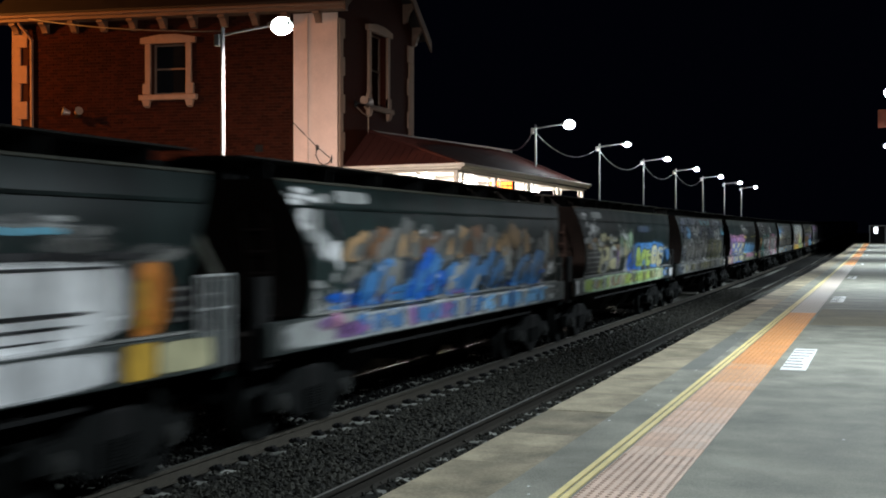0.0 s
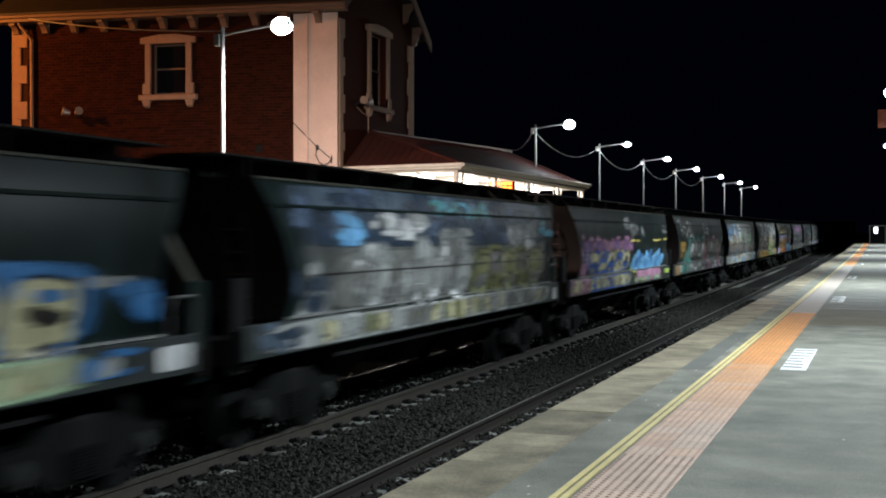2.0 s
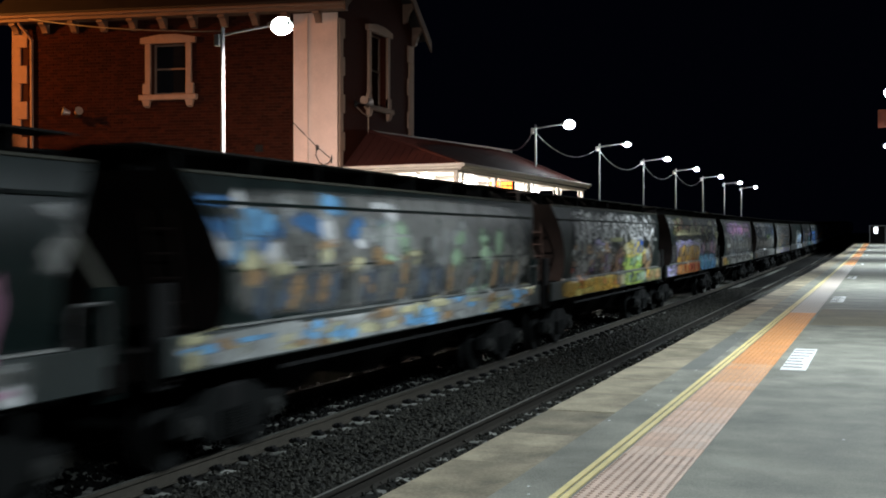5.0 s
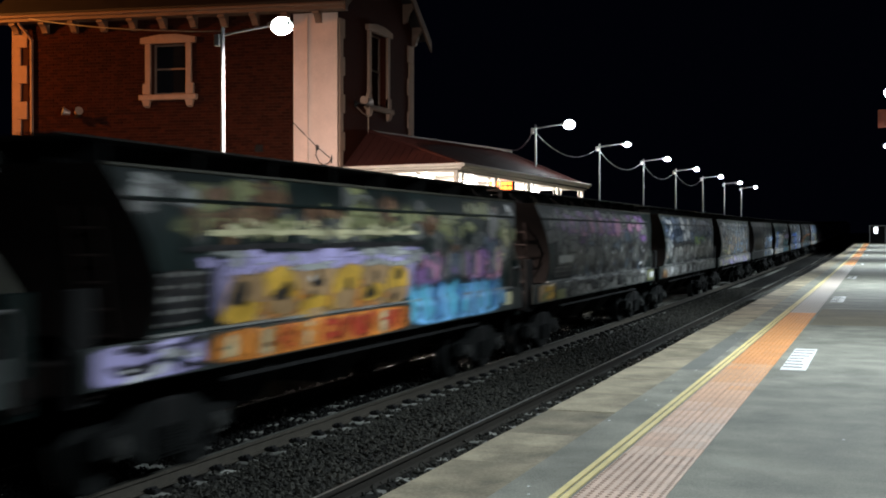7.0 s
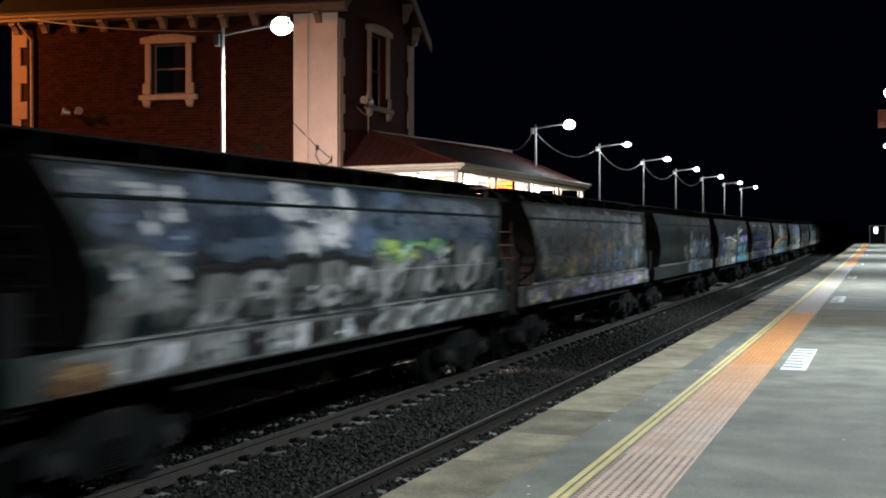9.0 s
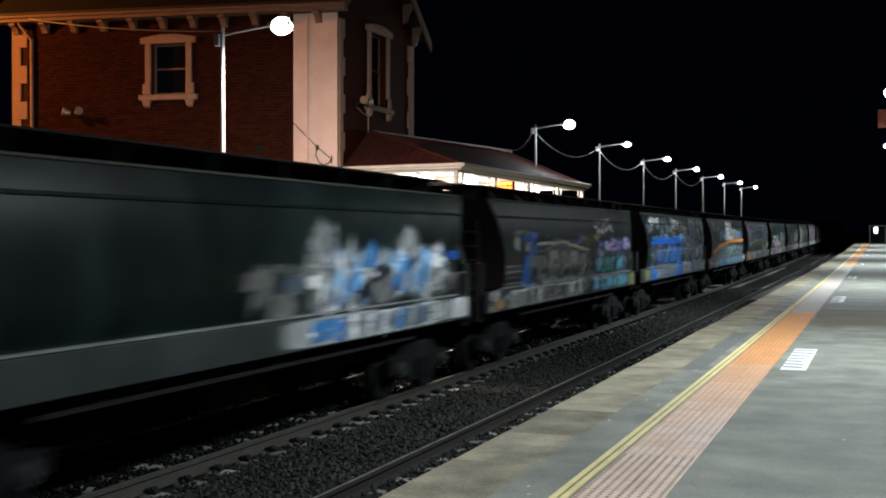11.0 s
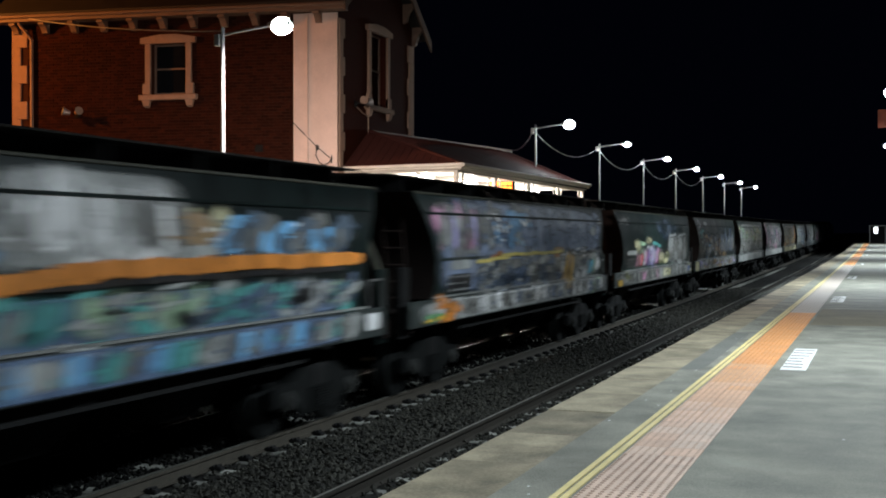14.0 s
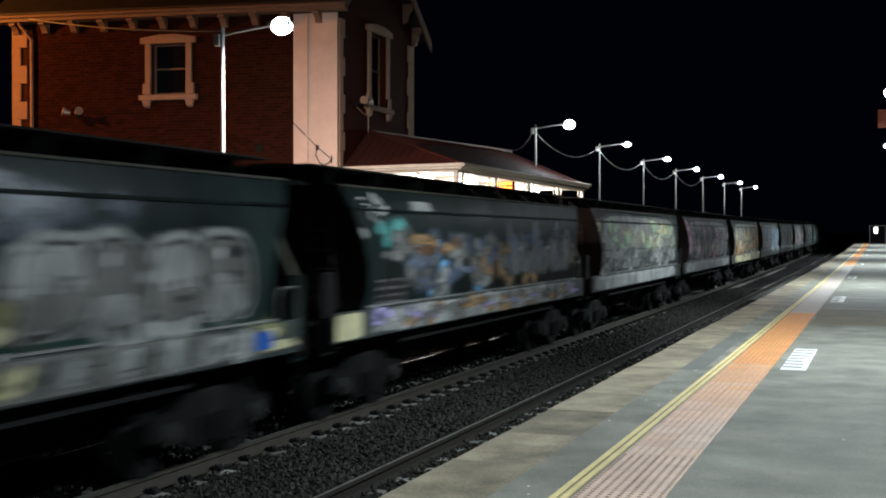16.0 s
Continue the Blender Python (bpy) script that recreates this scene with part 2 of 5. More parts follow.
# near platform: asphalt slab, brick face and concrete coping
platform = tagged(empty("platform_near"), "grey asphalt station platform with pale concrete coping", "platform", kind="structure")
drawn("platform_slab", [(2.03, 0.0), (-9.0, 0.02), (-9.0, -1.4), (2.50, -1.4), (2.50, -0.14), (2.03, -0.14)], PSTAT, ASPHALT, platform)
for y0, y1, s0, s1 in ((1.80, 2.035, 13.2, 18.5), (-8.0, 1.06, 20.5, 25.0), (-6, -0.4, 9.5, 9.9)):
    bm = bmesh.new()
    k = 8
    pts = [(s0 + (s1 - s0) * i / k + random.uniform(-.1, .1), y0 + random.uniform(-.02, .02)) for i in range(k + 1)]
    pts += [(s1 + (s0 - s1) * i / k, y1) for i in range(k + 1)]
    vs = [bm.verts.new((x, y, 0.004 + rise(x) + (0.02 * (2.03 - y) / 11))) for x, y in pts]
    bm.faces.new(vs)
    bmesh.ops.recalc_face_normals(bm, faces=bm.faces)
    part("asphalt_patch", bm, STAIN if y0 == -8.0 else PATCH, platform, "brown stained band of asphalt" if y0 == -8.0 else "darker patch of newer asphalt")
bm = bmesh.new()
box(bm, -0.599, 0.599, 0, 0.57, -0.13, 0.0, 0.004)
copme = part("coping_slab", bm, COPING, platform)
copme.location = (-38.8, 2.03, 0)
s = -37.6
while s < 144:
    c = copme.copy()
    scene.collection.objects.link(c)
    c.location = (s, 2.03 + random.uniform(-.006, .006), rise(s) + random.uniform(-.004, .002))
    c.rotation_euler = (0, -math.atan(8e-5 * max(s, 0)), random.uniform(-.003, .003))
    s += 1.2

far_platform = tagged(empty("platform_far"), "far station platform with dark asphalt top and concrete edge", "platform", kind="structure")
drawn("platform_slab", [(9.55, -0.05), (60.0, -0.05), (60.0, -1.4), (9.75, -1.4), (9.75, -0.25), (9.55, -0.25)], PSTAT, ASPHALT, far_platform)

# tactile strip with yellow edge lines
tactile = tagged(empty("tactile_strip"), "orange tactile paving strip with a double yellow edge line", "tactile paving", kind="structure")
bm = bmesh.new()
box(bm, -0.147, 0.147, -0.118, 0.118, 0, 0.008, 0.002)
tile_me = part("tactile_tile", bm, ORANGE, tactile)
pale_me = tile_me.data.copy()
pale_me.materials[0] = PALE_TILE
tone_me = []   # from pinkish tiles near the viewer to orange ones farther off
for k, c in enumerate(((0.56, 0.405, 0.315), (0.57, 0.37, 0.265), (0.57, 0.33, 0.20), (0.56, 0.285, 0.13))):
    me = tile_me.data.copy()
    me.materials[0] = mat("graded_tactile_" + "abcd"[k], c, 0.6, var=0.18, scale=3, fine=40, tint=0.07)
    tone_me.append(me)
tone_me.append(tile_me.data)
tile_me.location = (-12.0, 1.222, 0.003)
i = 0
rest_v, rest_f, rest_m = [], [], []
s = -11.7
while s < 143:
    pale = 23.6 < s < 60
    for y in (1.222, 1.464):
        if 4 < s < 46:
            c = bpy.data.objects.new("tactile_tile", pale_me if pale else tone_me[min(4, max(0, int((s - 6.8) / 1.75 + random.uniform(-.45, .45))))])
            scene.collection.objects.link(c)
            c.parent, c.location = tactile, (s, y, 0.003 + rise(s))
            c.rotation_euler = (0, -8e-5 * s, 0)
        else:
            b0 = len(rest_v)
            for dz, e in ((0.0, 0.147), (0.011, 0.145)):
                rest_v += [(s + dx * e, y + dy * 0.118, rise(s) + dz) for dx, dy in ((-1, -1), (1, -1), (1, 1), (-1, 1))]
            rest_f += [(b0 + 4, b0 + 5, b0 + 6, b0 + 7)] + [(b0 + k, b0 + (k + 1) % 4, b0 + 4 + (k + 1) % 4, b0 + 4 + k) for k in range(4)]
            rest_m += [1 if pale else 2 if s < 7 else 0] * 5
    s += 0.30
tagged(raw("tactile_surface", rest_v, rest_f, [ORANGE, PALE_TILE, tone_me[0].materials[0]], tactile, rest_m), kind="stuff")
# raised dots on the nearer tiles
dv, df, dm = [], [], []
rows = int((40 - 4.1) / 0.06)
for i in range(rows):
    s = 4.1 + 0.06 * i
    for j in range(9):
        y = 1.128 + 0.0545 * j
        b0 = len(dv)
        g = rise(s) + 0.0105
        k0 = 0.75
        for r, dz in ((0.019 * k0, 0.0), (0.013 * k0, 0.005 if s < 7.9 else 0.003)):
            dv += [(s + r * math.cos(a), y + r * math.sin(a), g + dz) for a in (0.5, 1.55, 2.6, 3.64, 4.69, 5.74)]
        df += [tuple(range(b0 + 6, b0 + 12))] + [(b0 + k, b0 + (k + 1) % 6, b0 + 6 + (k + 1) % 6, b0 + 6 + k) for k in range(6)]
        dm += [1 if 23.6 < s < 60 else 2 if s < 7.9 else 4 if s < 9.6 else 3 if s < 14 else 0] * 7
tagged(raw("tactile_relief", dv, df, [ORANGE_DOT, PALE_TILE, mat("darkest_dots", (0.29, 0.185, 0.14), 0.6, var=0.35), mat("pale_dots", (0.53, 0.325, 0.215), 0.6, var=0.2), mat("darker_dots", (0.42, 0.28, 0.205), 0.6, var=0.35)], tactile, dm), kind="stuff")
for y0, y1 in ((1.606, 1.644), (1.664, 1.702)):
    drawn("yellow_line", [(y0, 0.001), (y0, 0.010), (y1, 0.010), (y1, 0.001)], [-12] + PSTAT[2:], YELLOW, tactile)

# painted blocks of lettering worn past reading
def platform_marking(s):
    root = tagged(empty("platform_marking", (s, 0.875, rise(s))), "white painted block with worn dark lettering bars on the asphalt", "painted marking", "painted blocks along the platform", "structure")
    bm = bmesh.new()
    box(bm, -1.3, 1.3, -0.135, 0.135, 0.0, 0.0045)
    part("paint_block", bm, WHITEPAINT, root)
    for i in range(7):
        bm = bmesh.new()
        x = -1.05 + 0.34 * i + random.uniform(-.03, .03)
        box(bm, x, x + 0.07, -0.12 + random.uniform(0, .12), 0.125, 0.0, 0.0085)
        part("lettering_bar", bm, PATCH, root)
    root.rotation_euler = (0, -8e-5 * s, 0)


for s in (14.85, 29.0, 43.6, 62.0, 84.0, 106.0, 126.0):
    platform_marking(s)

# pale flecks trodden into the asphalt
fv, ff = [], []
for i in range(90):
    x, y = 6 + 60 * random.random() ** 1.6, random.choice([random.uniform(-6, 1.05), random.uniform(1.75, 2.0)])
    r, b0 = random.uniform(0.003, 0.012), len(fv)
    z = rise(x) + 0.004 + 0.02 * max(0, 2.03 - y) / 11
    fv += [(x + 1.6 * r * math.cos(a), y + r * math.sin(a), z) for a in (0, 1.1, 2.2, 3.1, 4.3, 5.3)] + [(x, y, z + 0.004)]
    ff += [(b0 + k, b0 + (k + 1) % 6, b0 + 6) for k in range(6)]
tagged(raw("litter_flecks", fv, ff, WHITEPAINT), "small pale flecks of litter on the asphalt", "litter", kind="stuff")

# tracks
RAIL_OUT = [(-0.035, 0), (-0.035, -0.035), (-0.009, -0.05), (-0.009, -0.135), (-0.07, -0.15), (-0.07, -0.16), (0.07, -0.16), (0.07, -0.15), (0.009, -0.135), (0.009, -0.05), (0.035, -0.035), (0.035, 0)]
rstat = [-60, -20] + list(range(0, 160, 5)) + [160, 200, 250, 300, 350, 399]
bm = bmesh.new()
box(bm, -0.11, 0.11, -1.27, 1.27, -0.21, 0.0, 0.02)
sleeper_proto = bpy.data.meshes.new("sleeper")
bm.to_mesh(sleeper_proto), bm.free()
sleeper_proto.materials.append(CONCRETE)
bm = bmesh.new()
box(bm, -0.055, 0.055, -0.075, 0.075, 0, 0.05, 0.012)
tube(bm, (-0.05, -0.02, 0.055), (0.05, -0.02, 0.055), 0.018, seg=6)
tube(bm, (-0.05, 0.03, 0.05), (0.05, 0.03, 0.05), 0.015, seg=6)
clip_proto = bpy.data.meshes.new("rail_clip")
bm.to_mesh(clip_proto), bm.free()
clip_proto.materials.append(DARKMETAL)


def railway_track(name, yc, n, label, start):
    root = tagged(empty(name), label, "railway track", "running tracks", "structure")
    for side in (-1, 1):
        y = yc + side * GAUGE
        drawn("rail", [(y + a, RAIL + b) for a, b in RAIL_OUT], rstat, RAILSIDE if yc > 6 else DARKRAIL, root)
        w = 0.026 if yc > 6 else 0.013
        drawn("rail_head", [(y - w, RAIL - 0.001), (y - w, RAIL + 0.003), (y + w, RAIL + 0.003), (y + w, RAIL - 0.001)], rstat, RAILHEAD if yc > 6 else WORNHEAD, root)
    for i in range(n):
        s = start + 0.647 * i
        o = bpy.data.objects.new("sleeper", sleeper_proto)
        scene.collection.objects.link(o)
        o.parent, o.location = root, (s + random.uniform(-.02, .02), yc + random.uniform(-.03, .03), RAIL - 0.165 + rise(s))
        for y in (yc - GAUGE - 0.115, yc + GAUGE + 0.115):
            o = bpy.data.objects.new("rail_clip", clip_proto)
            scene.collection.objects.link(o)
            o.parent, o.location = root, (s, y, RAIL - 0.165 + rise(s))
    return root


railway_track("track_near", TRACK_NEAR, 110, "broad gauge track with rusty rails beside the platform", 6.35)
railway_track("track_far", TRACK_FAR, 140, "broad gauge track on concrete sleepers under the train", 6.1)

# ballast stones: many small, uneven lumps
rng = np.random.RandomState(4)


def stones(name, n, x0, x1, y0, y1, z, size, material=BALLAST):
    base = np.array([(1, 0, 0), (-1, 0, 0), (0, 1, 0), (0, -1, 0), (0, 0, 1), (0, 0, -1)], float)
    tri = np.array([(0, 2, 4), (2, 1, 4), (1, 3, 4), (3, 0, 4), (2, 0, 5), (1, 2, 5), (3, 1, 5), (0, 3, 5)])
    # denser towards the viewer
    xs = x0 + (x1 - x0) * rng.rand(n) ** 1.5
    ys = y0 + (y1 - y0) * rng.rand(n)
    zs = z + np.array([rise(a) for a in xs]) + rng.uniform(-0.02, 0.025, n)
    sc = size * rng.uniform(0.55, 1.3, (n, 1, 1)) * rng.uniform(0.6, 1.2, (n, 6, 1))
    v = base[None] * sc * (1 + (xs - x0) / 90)[:, None, None]
    v[:, :, 2] *= 0.75
    a = rng.uniform(0, 6.28, n)
    c, q = np.cos(a)[:, None], np.sin(a)[:, None]
    tilt = rng.uniform(-.6, .6, n)[:, None]
    x, y, w = v[:, :, 0] * c - v[:, :, 1] * q, v[:, :, 0] * q + v[:, :, 1] * c, v[:, :, 2]
    w = w + x * tilt
    v = np.stack([x + xs[:, None], y + ys[:, None], w + zs[:, None]], 2).reshape(-1, 3)
    f = (tri[None] + 6 * np.arange(n)[:, None, None]).reshape(-1, 3)
    return tagged(raw(name, v.tolist(), f.tolist(), material), "dark crushed stone ballast between the rails", "ballast", kind="stuff")


stones("ballast_between_tracks", 30000, 6.5, 60, 5.05, 6.68, -1.172, 0.040)
stones("ballast_by_sleeper_ends", 1300, 6.5, 60, 6.66, 6.95, -1.178, 0.034)
stones("ballast_by_platform", 9000, 8, 50, 3.4, 4.95, -1.175, 0.034)
# Shade beneath the wagons is put into a near-black ballast colour.
stones("ballast_under_train", 9000, 7, 45, 7.2, 9.3, -1.16, 0.038, mat("shade_dark_ballast_stone", (0.0045, 0.0045, 0.0042), 0.9, spec=0.1, var=0.3, scale=20, island=0.5))

# ---- station building: two-storey brick wing with its gable towards the tracks ----
WING = Matrix(((-0.12581, -0.99205, 0, 30.41), (0.99205, -0.12581, 0, 14.0), (0, 0, 1, 0), (0, 0, 0, 1)))  # along the side wall, out of it, up
SIDE_W, EAVE = 9.9, 7.61
station = tagged(empty("station_building"), "two-storey red brick station wing with cream quoins and gabled roof", "building")


def wing_part(name, bm, material, label="", parent=None):
    bmesh.ops.transform(bm, matrix=WING, verts=bm.verts)
    return part(name, bm, material, parent or station, label)


def wall_with_opening(bm, a, b, z0, z1, l, r, zb, zt, d0, d1, apex=None):
    """A wall slab in one piece, in (along, depth, up), with an opening through it and a gable over it if apex is given."""
    lay = []
    for d in (d0, d1):
        o = [bm.verts.new((x, d, z)) for x, z in ((a, z0), (b, z0), (b, z1), (a, z1))]
        i = [bm.verts.new((x, d, z)) for x, z in ((l, zb), (r, zb), (r, zt), (l, zt))]
        for k in range(4):
            bm.faces.new((o[k], o[(k + 1) % 4], i[(k + 1) % 4], i[k]))
        t = bm.verts.new((apex[0], d, apex[1])) if apex else None
        if t:
            bm.faces.new((o[3], o[2], t))
        lay.append((o, i, t))
    (o0, i0, t0), (o1, i1, t1) = lay
    for k in range(4):
        bm.faces.new((i0[k], i0[(k + 1) % 4], i1[(k + 1) % 4], i1[k]))
        if not (apex and k == 2):
            bm.faces.new((o0[k], o0[(k + 1) % 4], o1[(k + 1) % 4], o1[k]))
    if apex:
        bm.faces.new((o0[2], t0, t1, o1[2])), bm.faces.new((t0, o0[3], o1[3], t1))
    bmesh.ops.recalc_face_normals(bm, faces=bm.faces)


# side wall core with a window opening, mortar face
WL, WR, WB, WT = 4.46, 5.53, 5.50, 6.93
bm = bmesh.new()
wall_with_opening(bm, 0.0, SIDE_W, -0.05, EAVE + 0.3, WL, WR, WB, WT, -0.36, -0.012)
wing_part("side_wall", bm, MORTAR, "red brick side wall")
# gable wall towards the tracks, with a tall window opening
GS0, GS1 = 30.42, 36.05
XL, XR, XB, XT = 32.62, 33.88, 5.32, 7.45
bm = bmesh.new()
wall_with_opening(bm, GS0 + 0.04, GS1, -0.05, 8.0, XL, XR, XB, XT, 14.012, 14.36, ((GS0 + GS1) / 2, 10.3))
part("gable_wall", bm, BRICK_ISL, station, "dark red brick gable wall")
bm = bmesh.new()
box(bm, GS1 - 0.35, GS1, 14.37, 23.5, -0.05, 8.0)
box(bm, 29.6, GS1, 23.5, 23.85, -0.05, 8.0)
part("back_wall", bm, BRICK_ISL, station)
# pale rendered strip at the corner, with a joint and a downpipe
bm = bmesh.new()
box(bm, 0.0, 0.83, -0.011, 0.05, -0.05, EAVE, 0.006)
box(bm, 0.85, 1.27, -0.011, 0.035, -0.05, EAVE, 0.006)
wing_part("rendered_corner", bm, RENDERED, "pale pink rendered corner strip")
bm = bmesh.new()
tube(bm, (0.86, 0.06, 0), (0.86, 0.06, EAVE), 0.028)
wing_part("downpipe", bm, RENDERED)
# quoins
for i in range(15):
    z = 0.2 + 0.52 * i
    if z > 7.3:
        break
    bm = bmesh.new()
    box(bm, 9.42 if i % 2 else 9.62, 9.9, -0.01, 0.05, z, z + 0.515, 0.01)
    wing_part("quoin", bm, STONE)
    w = 0.34 if i % 2 else 0.22
    bm = bmesh.new()
    box(bm, GS0 + 0.04, GS0 + 0.04 + w, 13.95, 14.01, z, z + 0.515, 0.01)
    part("quoin", bm, STONE, station)
    bm = bmesh.new()
    box(bm, GS1 - w - 0.1, GS1 + 0.03, 13.95, 14.01, z, z + 0.515, 0.01)
    part("quoin", bm, STONE, station)
bm = bmesh.new()
box(bm, 9.72, 9.905, -0.01, 0.045, -0.05, EAVE, 0.006)
wing_part("corner_band", bm, STONE)
bm = bmesh.new()
pipe(bm, [(9.25, 0.08, 0), (9.25, 0.08, 7.15), (9.5, 0.25, 7.55), (9.55, 0.3, 7.68)], 0.05)
wing_part("downpipe", bm, STONE, "cream painted downpipe with an offset at the eaves")


# windows with moulded surrounds
def window_surround(m, cx, half, z0, z1, name):
    win = empty(name)
    win.parent = station
    tr = lambda b: bmesh.ops.transform(b, matrix=m, verts=b.verts)
    for sg in (-1, 1):
        bm = bmesh.new()
        a, b = sorted((cx + sg * half, cx + sg * (half + 0.17)))
        box(bm, a, b, -0.011, 0.07, z0 - 0.02, z1, 0.012)
        a, b = sorted((cx + sg * (half - 0.0), cx + sg * (half + 0.24)))
        box(bm, a, b, -0.011, 0.085, z0 - 0.0, z0 + 0.30, 0.012)
        tr(bm)
        part("architrave", bm, STONE, win)
    bm = bmesh.new()
    prism(bm, [(cx - half - 0.30, z1), (cx + half + 0.30, z1), (cx + half + 0.30, z1 + 0.16), (cx + half * 0.5, z1 + 0.25), (cx - half * 0.5, z1 + 0.25), (cx - half - 0.30, z1 + 0.16)], -0.011, 0.10, "y")
    tr(bm)
    part("lintel", bm, STONE, win)
    bm = bmesh.new()
    box(bm, cx - half - 0.34, cx + half + 0.34, -0.2, 0.14, z0 - 0.17, z0 - 0.02, 0.015)
    tr(bm)
    part("window_sill", bm, STONE, win)
    for sg in (-1, 1):
        bm = bmesh.new()
        x = cx + sg * (half + 0.12)
        hull(bm, [(x - .12, -.01, z0 - .17), (x + .12, -.01, z0 - .17), (x - .12, .12, z0 - .17), (x + .12, .12, z0 - .17), (x - .09, .08, z0 - .33), (x + .09, .08, z0 - .33), (x - .07, -.01, z0 - .38), (x + .07, -.01, z0 - .38)])
        tr(bm)
        part("sill_bracket", bm, STONE, win)
    zm = (z0 + z1) / 2 + 0.02
    bm = bmesh.new()
    for a, b, c, d in ((cx - half, cx - half + .06, z0 - .02, z1), (cx + half - .06, cx + half, z0 - .02, z1), (cx - half + .06, cx + half - .06, z0 - .02, z0 + .06), (cx - half + .06, cx + half - .06, z1 - .05, z1), (cx - half + .06, cx + half - .06, zm - .025, zm + .025)):
        box(bm, a, b, -0.26, -0.20, c, d)
    tr(bm)
    part("sash_frame", bm, TIMBER, win)
    for c, d in ((z0 + .06, zm - .025), (zm + .025, z1 - .05)):
        bm = bmesh.new()
        box(bm, cx - half + .06, cx + half - .06, -0.24, -0.23, c, d)
        tr(bm)
        part("pane", bm, GLASS_DARK, win)
    # Added near-black sheet standing in for the darkness of the room.
    bm = bmesh.new()
    box(bm, cx - half, cx + half, -0.75, -0.70, z0 - .02, z1)
    tr(bm)
    part("drawn_blind", bm, DARKMETAL, win)


window_surround(WING, 4.995, 0.535, WB, WT, "window")
GABLE = Matrix(((1, 0, 0, 0), (0, -1, 0, 14.0), (0, 0, 1, 0), (0, 0, 0, 1)))
window_surround(GABLE, 33.25, 0.63, XB, XT, "window")

# eaves: fascia, gutter, soffit and brackets
bm = bmesh.new()
box(bm, -0.30, 10.3, 0.42, 0.47, EAVE + 0.02, EAVE + 0.20, 0.008)
box(bm, -0.34, 10.35, 0.47, 0.58, EAVE + 0.11, EAVE + 0.20, 0.02)
wing_part("eaves_fascia", bm, TIMBER, "cream painted eaves fascia and gutter")
bm = bmesh.new()
box(bm, -0.30, 10.3, -0.011, 0.415, EAVE + 0.03, EAVE + 0.055)
wing_part("soffit", bm, TIMBER)
for i in range(11):
    w = 0.52 + 0.92 * i
    bm = bmesh.new()
    prism(bm, [(0.0, EAVE + .02), (0.36, EAVE + .02), (0.36, EAVE - .05), (0.24, EAVE - .10), (0.15, EAVE - .20), (0.12, EAVE - .27), (0.0, EAVE - .29)], w - 0.09, w + 0.09, "x")
    wing_part("eaves_bracket", bm, TIMBER)
# roof slabs, ridge and rakes
RS = (GS0 + GS1) / 2
bm = bmesh.new()
for s0, z0 in ((29.90, 7.825), (36.75, 7.74)):
    lo = [(s0, 13.6, z0), (s0 - 1.32, 24.2, z0), (RS, 13.6, 10.35), (RS - 1.32, 24.2, 10.45)]
    hull(bm, lo + [(x, y, z + 0.05) for x, y, z in lo])
part("roof", bm, SLATE, station, "dark slate gable roof")
for s0, z0 in ((29.95, 7.86), (36.70, 7.68)):
    bm = bmesh.new()
    hull(bm, [(s0, 13.57, z0), (s0, 13.62, z0), (RS, 13.57, 10.40), (RS, 13.62, 10.40), (s0, 13.57, z0 - .30), (s0, 13.62, z0 - .30), (RS, 13.57, 10.05), (RS, 13.62, 10.05)])
    part("bargeboard", bm, mat("dark_weathered_bargeboard", (0.14, 0.085, 0.06), 0.8, var=0.3), station)
for s0, dz in ((35.3, 8.7), (36.1, 8.1), (30.7, 8.3)):
    bm = bmesh.new()
    prism(bm, [(14.0, dz), (13.66, dz), (13.66, dz - .12), (13.8, dz - .28), (13.88, dz - .55), (14.0, dz - .6)], s0 - 0.08, s0 + 0.08, "x")
    part("eaves_bracket", bm, TIMBER, station)

# painted lower wall under the canopy
bm = bmesh.new()
box(bm, GS0 + 0.42, GS1 + 0.04, 13.93, 14.011, -0.05, 3.24)
part("painted_lower_wall", bm, FASCIA, station, "white painted lower wall under the canopy")
# fittings on the wing
bm = bmesh.new()
box(bm, 2.17, 2.40, -0.005, 0.02, 3.82, 4.02)
wing_part("air_vent", bm, DARKMETAL, "small dark air vent")
cable_bm = bmesh.new()
pipe(cable_bm, [(1.27, 0.06, 4.61), (0.57, 0.07, 3.92), (0.16, 0.08, 3.59)], 0.012)
pipe(cable_bm, [(0.57, 0.08, 3.92), (0.60, 0.1, 3.70), (0.50, 0.1, 3.50), (0.36, 0.1, 3.42), (0.22, 0.09, 3.50), (0.16, 0.08, 3.60)], 0.016)
tube(cable_bm, (0.57, 0.06, 3.98), (0.57, 0.09, 3.84), 0.04)
tube(cable_bm, (0.16, 0.03, 3.70), (0.16, 0.09, 3.48), 0.02)
wing_part("wall_cable", cable_bm, CABLE, "black cable with a hanging loop")


